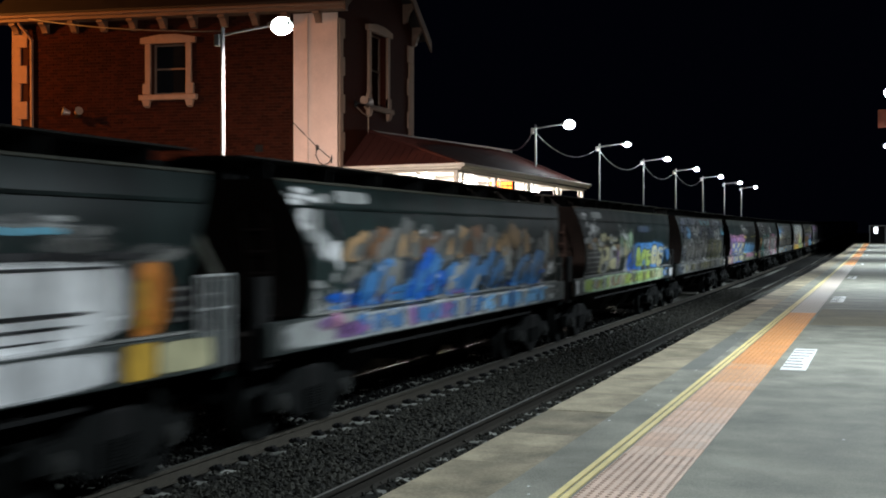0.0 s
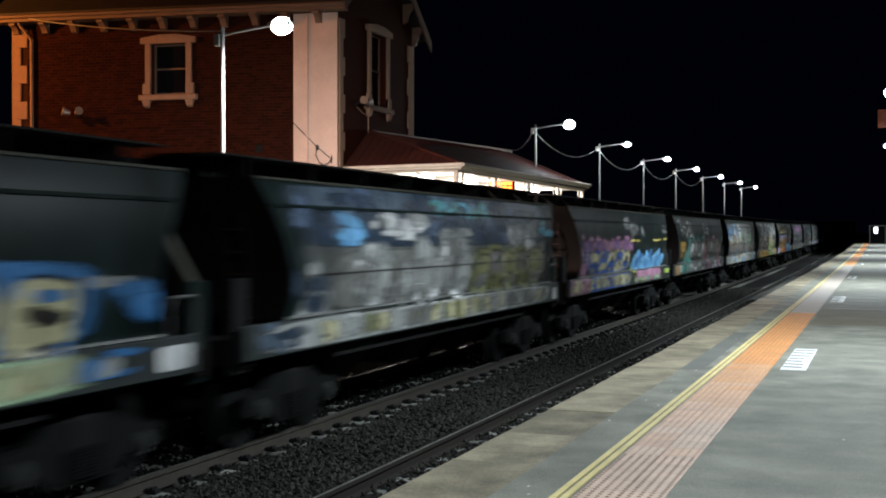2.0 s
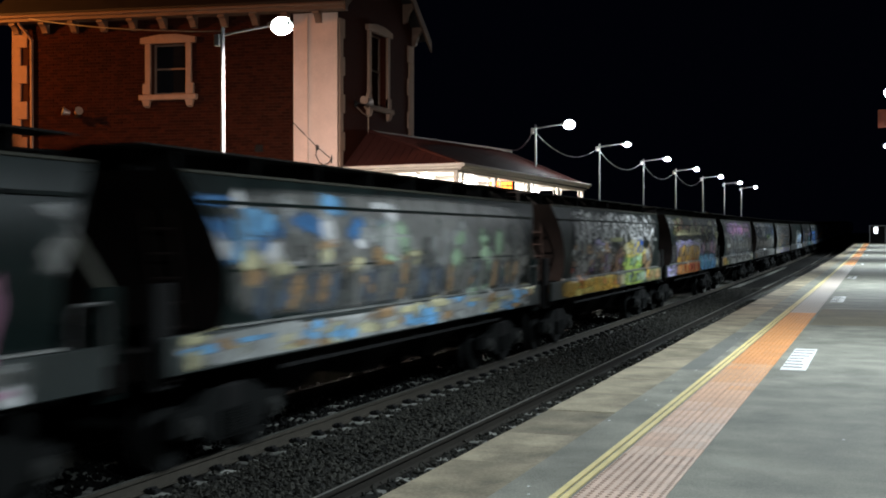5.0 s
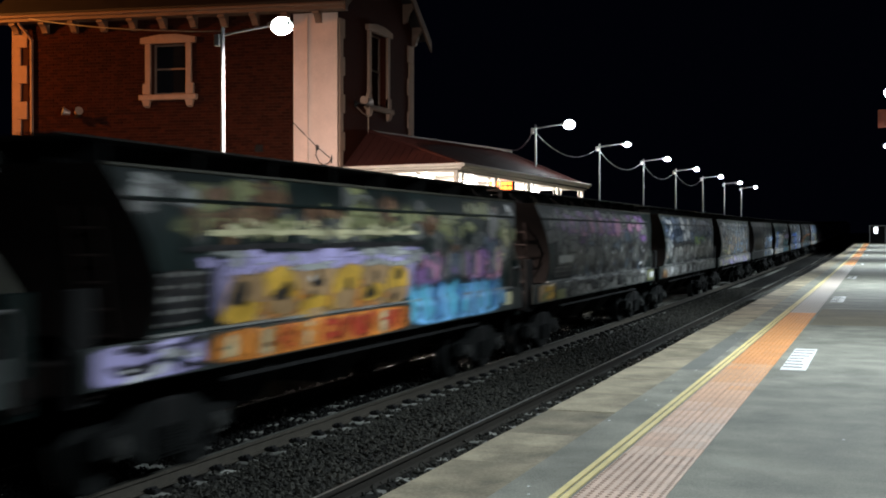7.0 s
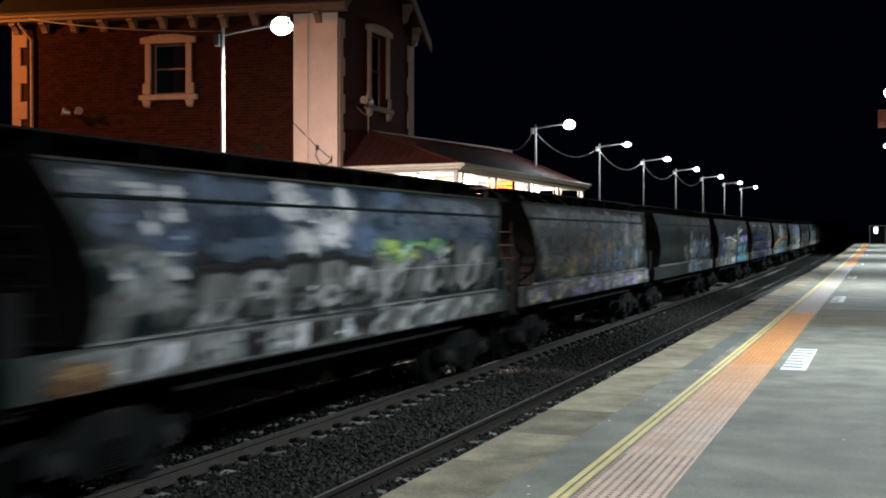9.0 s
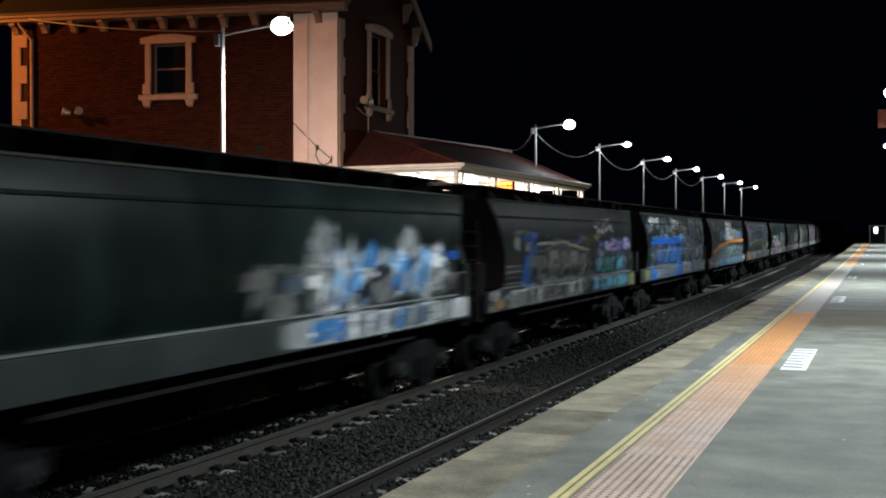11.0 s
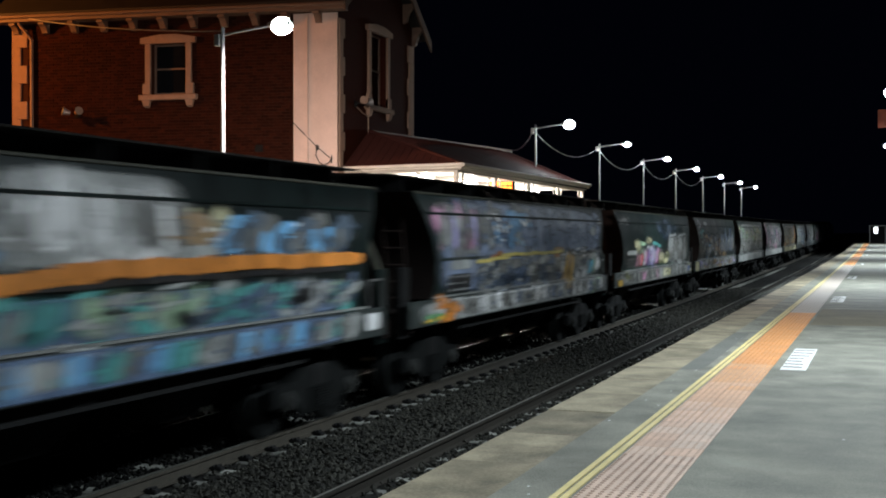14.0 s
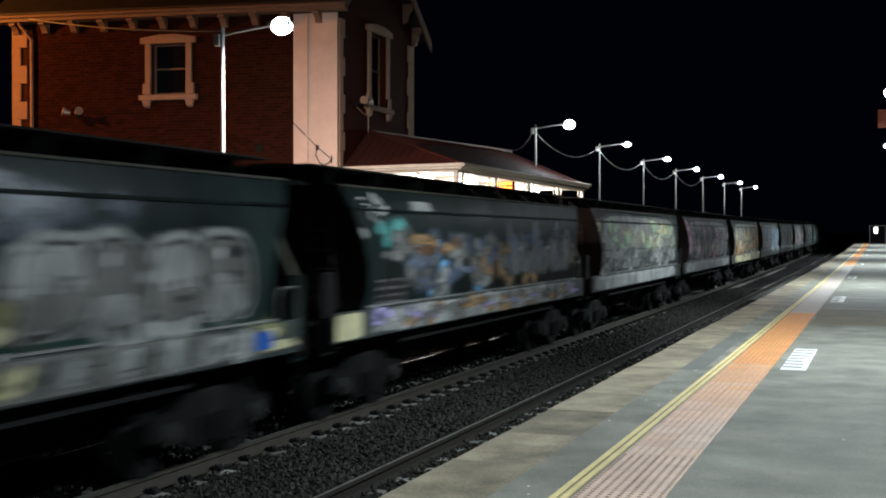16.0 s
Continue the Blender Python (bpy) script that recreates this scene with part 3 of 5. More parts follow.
def floodlight(m, label):
    root = tagged(empty("wall_floodlight"), label, "floodlight", "wall floodlights")
    tr = lambda b: bmesh.ops.transform(b, matrix=m, verts=b.verts)
    bm = bmesh.new()
    tube(bm, (0, 0, 0), (0, 0.25, 0.02), 0.025)
    box(bm, -0.09, 0.09, 0.0, 0.03, -0.09, 0.09, 0.01)
    tr(bm)
    part("bracket", bm, DARKMETAL, root)
    for sg in (-1, 1):
        bm = bmesh.new()
        a = Vector((sg * 0.10, 0.26, 0.02))
        b = a + Vector((sg * 0.16, 0.13, 0.05))
        tube(bm, a, b, 0.06, 0.12, seg=14)
        tr(bm)
        part("lamp_shell", bm, STONE if sg < 0 else GALV, root)


floodlight(WING @ pose(7.82, 0.02, 4.98), "unlit twin floodlight on the brick wall")
floodlight(GABLE @ pose(31.55, 0.02, 5.22), "unlit twin floodlight beside the gable window")

bm = bmesh.new()
pipe(bm, [(31.6, 13.97, 5.15), (32.1, 13.97, 5.0), (32.45, 13.97, 4.95), (32.47, 13.97, 4.55)], 0.018)
part("conduit", bm, STONE, station)

# bricks of the side wall, proud of their mortar
BW, BH, JW = 0.230, 0.076, 0.010
bm = bmesh.new()
box(bm, 0, BW, -0.02, 0.0, 0, BH, 0.003)
bricks = []
bv, bf = [], []
rng = np.random.RandomState(7)
Wm = np.array(WING)
for r in range(0, 95):
    z = 3.05 + r * (BH + JW)
    if z + BH > EAVE:
        break
    w = 1.28 - (0.12 if r % 2 else 0)
    while w < 9.40:
        a, b = max(w, 1.28), min(w + BW, 9.42)
        w += BW + JW
        if b - a < 0.04 or (a < WR + 0.02 and b > WL - 0.02 and WB - 0.02 < z + BH and z < WT + 0.02):
            continue
        o = rng.uniform(-0.003, 0.003)
        if 1.4 < a < 3.75 and z < 4.75 and b - a > 0.2:
            bricks.append((a, z, o))
            continue
        b0 = len(bv)
        for d, e in ((-0.02, 0), (0.0 + o, 0.003)):
            for p, q in ((a + e, z + e), (b - e, z + e), (b - e, z + BH - e), (a + e, z + BH - e)):
                bv.append(tuple((Wm @ np.array((p, d, q, 1)))[:3]))
        bf += [(b0 + 4, b0 + 5, b0 + 6, b0 + 7)] + [(b0 + k, b0 + (k + 1) % 4, b0 + 4 + (k + 1) % 4, b0 + 4 + k) for k in range(4)]
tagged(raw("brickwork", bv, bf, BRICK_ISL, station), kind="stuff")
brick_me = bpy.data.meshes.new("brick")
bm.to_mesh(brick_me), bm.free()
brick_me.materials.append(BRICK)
for a, z, o in bricks[:300]:
    ob = bpy.data.objects.new("brick", brick_me)
    scene.collection.objects.link(ob)
    ob.parent, ob.matrix_local = station, WING @ pose(a, o, z)

# ---- lower range behind the canopy ----
low = tagged(empty("station_office_range"), "single-storey cream station range behind the canopy", "building")
bm = bmesh.new()
box(bm, 36.1, 46.8, 14.05, 14.4, -0.05, 4.5)
part("front_wall", bm, RENDERED, low)
bm = bmesh.new()
box(bm, 46.5, 46.8, 14.4, 22, -0.05, 4.5)
part("end_wall", bm, BRICK_ISL, low)
bm = bmesh.new()
hull(bm, [(36.1, 14.0, 4.6), (47.0, 14.0, 4.82), (36.1, 22, 4.6), (47.0, 22, 4.8), (38, 18, 5.3), (45, 18, 5.4)])
part("roof", bm, SLATE, low)
bm = bmesh.new()
hull(bm, [(32.5, 13.9, 4.56), (46.9, 13.9, 4.96), (32.5, 14.05, 4.56), (46.9, 14.05, 4.96), (32.5, 13.9, 4.44), (46.9, 13.9, 4.72), (32.5, 14.05, 4.44), (46.9, 14.05, 4.72)])
part("gutter", bm, mat("weathered_brown_gutter", (0.16, 0.11, 0.085), 0.7, var=0.3), low, "brown weathered gutter")
for s in (38.0, 41.5, 44.5):
    bm = bmesh.new()
    box(bm, s - 0.5, s + 0.5, 14.0, 14.045, 0.0, 2.3, 0.01)
    d = part("door", bm, ROOFRED, low)

# ---- platform canopy ----
canopy = tagged(empty("platform_canopy"), "white-trimmed platform canopy with a maroon iron hip roof", "canopy")
C0, C1, CY = 30.58, 45.52, 10.5
bm = bmesh.new()
top = [(C0, CY, 3.40), (C1, CY, 3.45), (30.62, 13.94, 3.38), (32.4, 13.94, 4.50), (46.6, 13.94, 4.86)]
hull(bm, top + [(x, y, z - 0.05) for x, y, z in top[:3]] + [(46.6, 13.94, 3.4)])
part("roof", bm, ROOFRED, canopy, "maroon corrugated iron roof")
# standing ribs of the iron
bm = bmesh.new()
s = C0 + 0.9
while s < C1 - 0.3:
    k = min(1.0, (s - C0) / 1.75)
    e = Vector((s, CY, 3.405 + 0.05 * (s - C0) / 15))
    t = Vector((s, CY + (13.9 - CY) * k, 3.405 + (1.105 + 0.36 * (s - 32.4) / 14.2 if k == 1 else 1.105) * k))
    tube(bm, e, t, 0.012, seg=6)
    s += 0.26
for i in range(14):
    y = CY + 0.24 * (i + 1)
    k = (y - CY) / (13.94 - CY)
    tube(bm, (C0 + 0.03 * k, y, 3.40 - 0.02 * k), (C0 + 0.03 + 1.76 * k, y, 3.41 + 1.1 * k), 0.012, seg=6)
part("roof_ribbing", bm, ROOFRED, canopy)
bm = bmesh.new()
tube(bm, (C0, CY, 3.42), (32.4, 13.9, 4.53), 0.04)
part("hip_capping", bm, ROOFRED, canopy)
bm = bmesh.new()
hull(bm, [(C0 - .05, CY - .05, 3.40), (C1 + .05, CY - .05, 3.45), (C0 - .05, CY - .05, 3.28), (C1 + .05, CY - .05, 3.32), (C0 - .05, CY, 3.40), (C1 + .05, CY, 3.45), (C0 - .05, CY, 3.28), (C1 + .05, CY, 3.32)])
tube(bm, (C0 - .08, CY - .09, 3.38), (C1 + .1, CY - .09, 3.43), 0.05)
part("front_fascia", bm, FASCIA, canopy)
bm = bmesh.new()
hull(bm, [(C0 - .05, CY - .05, 3.40), (C0, CY - .05, 3.40), (C0 - .05, CY - .05, 3.28), (C0, CY - .05, 3.28), (C0, 13.9, 3.36), (C0 + .05, 13.9, 3.36), (C0, 13.9, 3.24), (C0 + .05, 13.9, 3.24)])
tube(bm, (C0 - .08, CY - .09, 3.38), (C0 - .04, 13.9, 3.34), 0.05)
part("side_fascia", bm, FASCIA, canopy)
bm = bmesh.new()
box(bm, C0 + .06, C1 - .05, CY + .02, 13.9, 3.25, 3.28)
part("boarded_soffit", bm, FASCIA, canopy)
bm = bmesh.new()
box(bm, C0 + 0.1, C1 - .1, CY + .12, CY + .24, 3.19, 3.249, 0.01)
part("front_beam", bm, FASCIA, canopy)
bm = bmesh.new()
box(bm, C0 + 0.1, C0 + .22, CY + .25, 13.9, 3.19, 3.249, 0.01)
part("side_beam", bm, FASCIA, canopy)
for s in (C0 + 0.16, 34.2, 37.9, 41.6, C1 - 0.2):
    bm = bmesh.new()
    tube(bm, (s, CY + 0.18, -0.05), (s, CY + 0.18, 3.19), 0.065, seg=12)
    box(bm, s - .1, s + .1, CY + .08, CY + .28, 2.55, 2.65, 0.02)
    box(bm, s - .11, s + .11, CY + .07, CY + .29, -0.05, 0.3, 0.02)
    part("post", bm, FASCIA, canopy)
    for sg in (-1, 1):
        if C0 < s + sg * 0.6 < C1:
            bm = bmesh.new()
            pts = [(s + sg * (0.06 + 0.5 * math.sin(a)), CY + 0.18, 2.72 + 0.47 * (1 - math.cos(a))) for a in [i * math.pi / 16 for i in range(9)]]
            pipe(bm, pts, 0.028)
            part("bracket", bm, FASCIA, canopy)
for s in (32.5, 36.5, 40.5, 44.0):
    root = tagged(empty("canopy_tube_light", (s, 12.2, 3.2)), "lit white fluorescent batten under the canopy", "ceiling light", "canopy lights")
    bm = bmesh.new()
    box(bm, -0.62, 0.62, -0.08, 0.08, 0.0, 0.05, 0.01)
    part("batten", bm, FASCIA, root)
    bm = bmesh.new()
    tube(bm, (-0.6, 0, -0.03), (0.6, 0, -0.03), 0.022)
    part("tube", bm, TUBEGLOW, root)
disp = tagged(empty("departure_display", (37.3, 11.42, 3.10)), "amber lit departure display hanging under the canopy", "display")
bm = bmesh.new()
box(bm, -0.10, 0.10, -0.42, 0.42, -0.20, 0.14, 0.02)
tube(bm, (0, -0.3, 0.1), (0, -0.3, 0.2), 0.02)
tube(bm, (0, 0.3, 0.1), (0, 0.3, 0.2), 0.02)
part("case", bm, DARKMETAL, disp)
for z in (-0.13, 0.01):
    for i in range(5):
        bm = bmesh.new()
        box(bm, -0.113, -0.102, -0.38 + 0.155 * i, -0.25 + 0.155 * i, z, z + 0.10)
        part("lettering_bar", bm, AMBER, disp)


# ---- lamp posts ----
def lamp_post(s, y, top, reach, ground_z, group, label, glow=LAMPGLOW):
    root = tagged(empty("platform_lamp", (s, y, 0)), label, "lamp post", group)
    bm = bmesh.new()
    tube(bm, (0, 0, ground_z), (0, 0, top), 0.055, 0.038, seg=14)
    part("pole", bm, WHITEPOLE, root)
    bm = bmesh.new()
    tube(bm, (0, 0, ground_z), (0, 0, ground_z + 0.35), 0.11, 0.09, seg=14)
    box(bm, -.17, .17, -.17, .17, ground_z, ground_z + .02, .004)
    part("base", bm, GALV, root)
    bm = bmesh.new()
    k = 1 if reach > 0 else -1
    pipe(bm, [(0, 0, top - 0.14), (0, reach * 0.5, top - 0.06), (0, reach - 0.25 * k, top - 0.02)], 0.022)
    part("arm", bm, GALV, root)
    bm = bmesh.new()
    y0 = reach - 0.30 * k
    hull(bm, [(dx, y0 + dy * k, top + dz) for dx, dy, dz in ((-.06, 0, -.05), (.06, 0, -.05), (-.06, 0, .03), (.06, 0, .03), (-.15, .2, -.06), (.15, .2, -.06), (-.10, .2, .07), (.10, .2, .07), (-.12, .48, -.05), (.12, .48, -.05), (-.08, .48, .05), (.08, .48, .05))])
    part("luminaire", bm, GALV, root)
    bm = bmesh.new()
    # Oversized bowl: the lamp's bloom is put into its shape.
    bmesh.ops.create_uvsphere(bm, u_segments=16, v_segments=8, radius=1.0, matrix=Matrix.Translation((0, y0 + 0.28 * k, top - 0.04)) @ Matrix.Diagonal((0.18, 0.215, 0.17, 1) if s < 50 else (0.15, 0.19, 0.115, 1)))
    part("glowing_bowl", bm, glow, root)
    return root


for s, top in FAR_LAMPS:
    r = lamp_post(s, 12.0, top, -1.30, -0.06 + rise(s), "lamps along the far platform", "white steel lamp post with a lit outreach lamp")
    bm = bmesh.new()
    box(bm, -.05, .05, .05, .17, top - .35, top - .12, .01)
    part("cable_box", bm, GALV, r)
for s in NEAR_LAMPS:
    lamp_post(s, -1.6 if 30 < s < 70 else -2.6 if s > 70 else -1.9, 5.6 + rise(s), 1.30, rise(s), "lamps along the near platform", "white steel lamp post on the near platform")
sl = lamp_post(24.0, 28.8, 8.36, -1.2, -0.06, "street lamps", "steel street lamp with an orange sodium lantern", SODGLOW)


def aerial_cable(a, b, sag):
    bm = bmesh.new()
    a, b = Vector(a), Vector(b)
    pts = [a.lerp(b, i / 14) + Vector((0, 0, -4 * sag * (i / 14) * (1 - i / 14))) for i in range(15)]
    pipe(bm, pts, 0.013, 6)
    tagged(part("aerial_cable", bm, PALECABLE), "sagging grey aerial cable between lamp posts", "cable", "aerial cables")


aerial_cable((46.7, 13.9, 4.95), (43.51, 12.08, 5.40), 0.25)
for (s0, t0), (s1, t1) in list(zip(FAR_LAMPS, FAR_LAMPS[1:]))[1:5]:
    aerial_cable((s0, 12.08, t0 - 0.2), (s1, 12.08, t1 - 0.2), 0.66)
aerial_cable((28.82, 23.0, 7.72), (20.75, 12.05, 5.44), 0.10)

# fence and lit notice at the platform's far end
fence = tagged(empty("platform_end_gate", (143.0, 0.0, rise(143))), "pale steel gate frame with a lit notice at the platform end", "gate")
for y in (1.05, -0.6, -2.2):
    bm = bmesh.new()
    box(bm, -.05, .05, y - .06, y + .06, 0, 2.0, .01)
    part("post", bm, WHITEPOLE, fence)
bm = bmesh.new()
box(bm, -.04, .04, -2.2, 1.05, 1.9, 2.0, .01)
part("top_rail", bm, WHITEPOLE, fence)
bm = bmesh.new()
box(bm, -.07, -.045, 0.2, 0.62, 1.1, 1.8)
part("notice", bm, SIGNGLOW, fence)
bm = bmesh.new()
box(bm, -.03, .03, -2.1, 0.98, 0.1, 1.88)
part("gate_panel", bm, DARKMETAL, fence)

# orange sign on a tall post by the platform
sign = tagged(empty("platform_sign", (39.5, -0.38, 5.07)), "orange-red sign board on a tall steel post", "sign")
bm = bmesh.new()
box(bm, -.02, .02, -.40, .45, -.28, .28, .01)
part("board", bm, mat("orange_sign_paint", (0.10, 0.020, 0.007), 0.6, spec=0.15), sign)
bm = bmesh.new()
tube(bm, (.06, -.55, rise(39.5) - 5.07), (.06, -.55, .30), .04)
part("post", bm, GALV, sign)
for z in (-.2, .2):
    bm = bmesh.new()
    tube(bm, (.05, -.58, z), (.05, .40, z), .02)
    part("bracket", bm, GALV, sign)

# ---- the train: hopper wagons ----
LEN = 14.49
LEVELS = [(1.49, 1.40, 1.32), (1.75, 1.45, 1.38), (2.10, 1.47, 1.36), (2.45, 1.455, 1.20), (2.65, 1.43, 1.07), (2.81, 1.40, 0.96), (3.00, 1.355, 0.82), (3.13, 1.315, 0.74)]  # height, half width, end inset


def side_at(z):
    """Half width of the body at a height over the rail."""
    if z < 1.49:
        return 1.478
    for (z0, y0, _), (z1, y1, _) in zip(LEVELS, LEVELS[1:]):
        if z <= z1:
            return y0 + (y1 - y0) * (z - z0) / (z1 - z0)
    return LEVELS[-1][1]


def make_wagon():
    root = empty("hopper_wagon")
    vs, fs, fi = [], [], []
    n = len(LEVELS)
    for k in range(4):       # two curved sides and two ends, with crisp corners between them
        b0 = len(vs)
        for z, y, e in LEVELS:
            x = LEN / 2 - e
            ring = [(-x, -y, z), (x, -y, z), (x, y, z), (-x, y, z)]
            vs += [ring[k], ring[(k + 1) % 4]]
        fs += [(b0 + 2 * i, b0 + 2 * i + 1, b0 + 2 * i + 3, b0 + 2 * i + 2) for i in range(n - 1)]
        fi += [k % 2] * (n - 1)
    for i, turn in ((n - 1, 1), (0, -1)):
        z, y, e = LEVELS[i]
        x, b0 = LEN / 2 - e, len(vs)
        vs += [(-x, -y, z), (x, -y, z), (x, y, z), (-x, y, z)]
        fs.append(tuple(range(b0, b0 + 4))[::turn])
        fi.append(0)
    raw("body", vs, fs, [BODY, RUST], root, fi, smooth=True)
    H = LEN / 2
    bm = bmesh.new()
    for sg in (-1, 1):
        y0, y1 = sorted((sg * 1.40, sg * 1.475))
        box(bm, -H + 0.26, H - 0.72, y0, y1, 1.10, 1.49, 0.012)
    part("side_sill", bm, SILL, root, "faded pale grey side sill")
    for sg in (-1, 1):
        bm = bmesh.new()
        yy = sg * (side_at(1.50) + 0.03)
        box(bm, -H + 1.33, H - 1.33, yy - 0.035, yy + 0.035, 1.50, 1.525)
        part("sill_lip", bm, LIP, root)
    bm = bmesh.new()
    for sg in (-1, 1):
        yy = sg * (side_at(2.80) + 0.012)
        box(bm, -H + 1.0, H - 1.0, yy - 0.014, yy + 0.014, 2.80, 2.835)
    part("longitudinal_rib", bm, BODY, root)
    for sg in (-1, 1):
        bm = bmesh.new()
        yy = sg * 1.315
        box(bm, -H + 0.78, H - 0.78, yy - 0.03, yy + 0.03, 3.105, 3.14, 0.008)
        part("top_rail", bm, STRUT, root, "pale top rail along the roof edge")
    bm = bmesh.new()
    for sg in (-1, 1):
        y0, y1 = sorted((sg * 0.50, sg * 0.56))
        box(bm, -H + 0.95, H - 0.95, y0, y1, 3.10, 3.40, 0.01)
    part("hatch_coaming", bm, DARKMETAL, root)
    for sg in (-1, 1):
        bm = bmesh.new()
        y0, y1 = sorted((sg * 0.60, sg * 1.00))
        box(bm, -H + 0.55, H - 0.55, y0, y1, 3.375, 3.40, 0.006)
        part("roof_walkway", bm, mat("dark_walkway_steel", (0.022, 0.021, 0.019), 0.8, var=0.4, scale=3, spec=0.2), root)
        for i in range(8):
            x = -6.0 + 12.0 * i / 7
            bm = bmesh.new()
            box(bm, x - .02, x + .02, min(sg * .62, sg * .96), max(sg * .62, sg * .96), 3.13, 3.374)
            part("walkway_bracket", bm, DARKMETAL, root)
    for i in range(5):
        x = -4.9 + 2.45 * i
        bm = bmesh.new()
        hull(bm, [(x + sx * 1.1, sy * 0.52, 3.40) for sx in (-1, 1) for sy in (-1, 1)] + [(x + sx * 1.04, sy * 0.3, 3.46) for sx in (-1, 1) for sy in (-1, 1)])
        part("hatch_cover", bm, RUST, root)
    # end frames, platforms, ladders, handrails
    for sg in (-1, 1):
        bm = bmesh.new()
        a, b = sorted((sg * (H - 0.42), sg * (H - 0.55)))
        box(bm, a, b, -1.40, 1.40, 1.02, 1.30, 0.015)
        a, b = sorted((sg * (H - 0.42), sg * (H - 1.5)))
        box(bm, a, b, -1.25, 1.25, 1.28, 1.31)
        part("end_platform", bm, RUST, root)
        for y in (-1.27, 1.27):
            bm = bmesh.new()
            a, b = sorted((sg * (H - 0.28), sg * (H - 0.60)))
            box(bm, a, b, y - 0.05, y + 0.05, 0.95, 2.0, 0.015)
            # The unlit near end's shade is put into its posts' darker colour.
            part("end_post", bm, BODY if sg > 0 else DARKMETAL, root)
            if sg > 0:
                bm = bmesh.new()
                a, b = Vector((H - 1.12, y, 2.62)), Vector((H - 0.44, y, 1.94))
                hull(bm, [q + Vector((0, dy, dz)) for q in (a, b) for dy in (-.03, .03) for dz in (-.07, .07)])
                part("end_strut", bm, STRUT, root, "pale grey diagonal end strut")
        if sg < 0:
            bm = bmesh.new()
            for y in (-1.02, -0.70):
                tube(bm, (-H + 1.36, y, 1.3), (-H + 0.98, y, 2.9), 0.016, seg=6)
            for k in range(6):
                x, z = -H + 1.31 - 0.062 * k, 1.5 + 0.26 * k
                tube(bm, (x, -1.02, z), (x, -0.70, z), 0.014, seg=6)
            part("ladder", bm, mat("rusty_ladder_paint", (0.020, 0.010, 0.007), 0.85, var=0.3), root)
        for y in ((-1.38, 1.38) if sg > 0 else ()):
            bm = bmesh.new()
            p = [(H - 0.58, y, 1.3), (H - 0.58, y, 1.78), (H - 0.64, y, 1.86), (H - 1.02, y, 1.86), (H - 1.08, y, 1.78), (H - 1.08, y, 1.3)]
            pipe(bm, p, 0.02, 6)
            part("end_handrail", bm, HANDRAIL, root)
        bm = bmesh.new()
        a, b = sorted((sg * (H - 0.42), sg * (H - 0.02)))
        box(bm, a, b, -0.14, 0.14, 0.74, 1.02, 0.03)
        part("coupler", bm, DARKMETAL, root)
        bm = bmesh.new()
        pipe(bm, [(sg * (H - 0.43), 0.4, 1.05), (sg * (H - 0.25), 0.4, 0.80), (sg * (H - 0.02), 0.4, 0.55)], 0.03, 6)
        part("brake_hose", bm, DARKMETAL, root)
    # centre sill, hopper bottoms, brake rods
    bm = bmesh.new()
    box(bm, -H + 0.5, H - 0.5, -0.25, 0.25, 0.85, 1.28, 0.01)
    for sg in (-1, 1):
        box(bm, -H + 2.9, H - 2.9, sg * 1.30 - 0.02, sg * 1.30 + 0.02, 0.92, 0.96)
        for x in (-3.4, 0, 3.4):
            box(bm, x - .03, x + .03, sg * 1.3 - .02, sg * 1.3 + .02, .92, 1.12)
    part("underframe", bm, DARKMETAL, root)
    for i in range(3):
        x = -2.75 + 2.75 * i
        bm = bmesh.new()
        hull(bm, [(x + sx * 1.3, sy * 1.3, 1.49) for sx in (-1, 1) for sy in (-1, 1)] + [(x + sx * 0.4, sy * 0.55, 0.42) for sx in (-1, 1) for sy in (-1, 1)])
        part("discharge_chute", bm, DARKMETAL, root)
    for sg in (-1, 1):
        xb = sg * (H - 2.1)
        bog = empty("bogie")
        bog.parent, bog.location = root, (xb, 0, 0)
        for sy in (-1, 1):
            bm = bmesh.new()
            y0, y1 = sorted((sy * 1.0, sy * 1.13))
            prism(bm, [(-1.22, .40), (-1.22, .62), (-.75, .66), (-.45, .82), (.45, .82), (.75, .66), (1.22, .62), (1.22, .40), (.72, .40), (.42, .24), (-.42, .24), (-.72, .40)], y0, y1, "y")
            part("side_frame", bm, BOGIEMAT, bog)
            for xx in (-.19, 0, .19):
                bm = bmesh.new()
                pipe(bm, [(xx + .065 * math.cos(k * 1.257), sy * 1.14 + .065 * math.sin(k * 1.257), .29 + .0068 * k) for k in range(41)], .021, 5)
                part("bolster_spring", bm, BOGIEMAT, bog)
            for xx in (-.9, .9):
                bm = bmesh.new()
                tube(bm, (xx, sy * 0.98, .46), (xx, sy * 1.19, .46), 0.13, 0.11, seg=12)
                tube(bm, (xx, sy * 1.19, .46), (xx, sy * 1.22, .46), 0.06, seg=8)
                part("axle_box", bm, AXLEBOX, bog)
        bm = bmesh.new()
        box(bm, -.2, .2, -1.15, 1.15, .50, .84, .03)
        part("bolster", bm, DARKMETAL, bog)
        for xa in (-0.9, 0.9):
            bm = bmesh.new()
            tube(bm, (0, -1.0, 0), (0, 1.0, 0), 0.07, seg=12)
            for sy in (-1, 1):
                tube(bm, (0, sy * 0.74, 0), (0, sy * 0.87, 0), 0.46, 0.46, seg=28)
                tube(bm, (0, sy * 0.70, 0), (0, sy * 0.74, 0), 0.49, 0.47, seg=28)
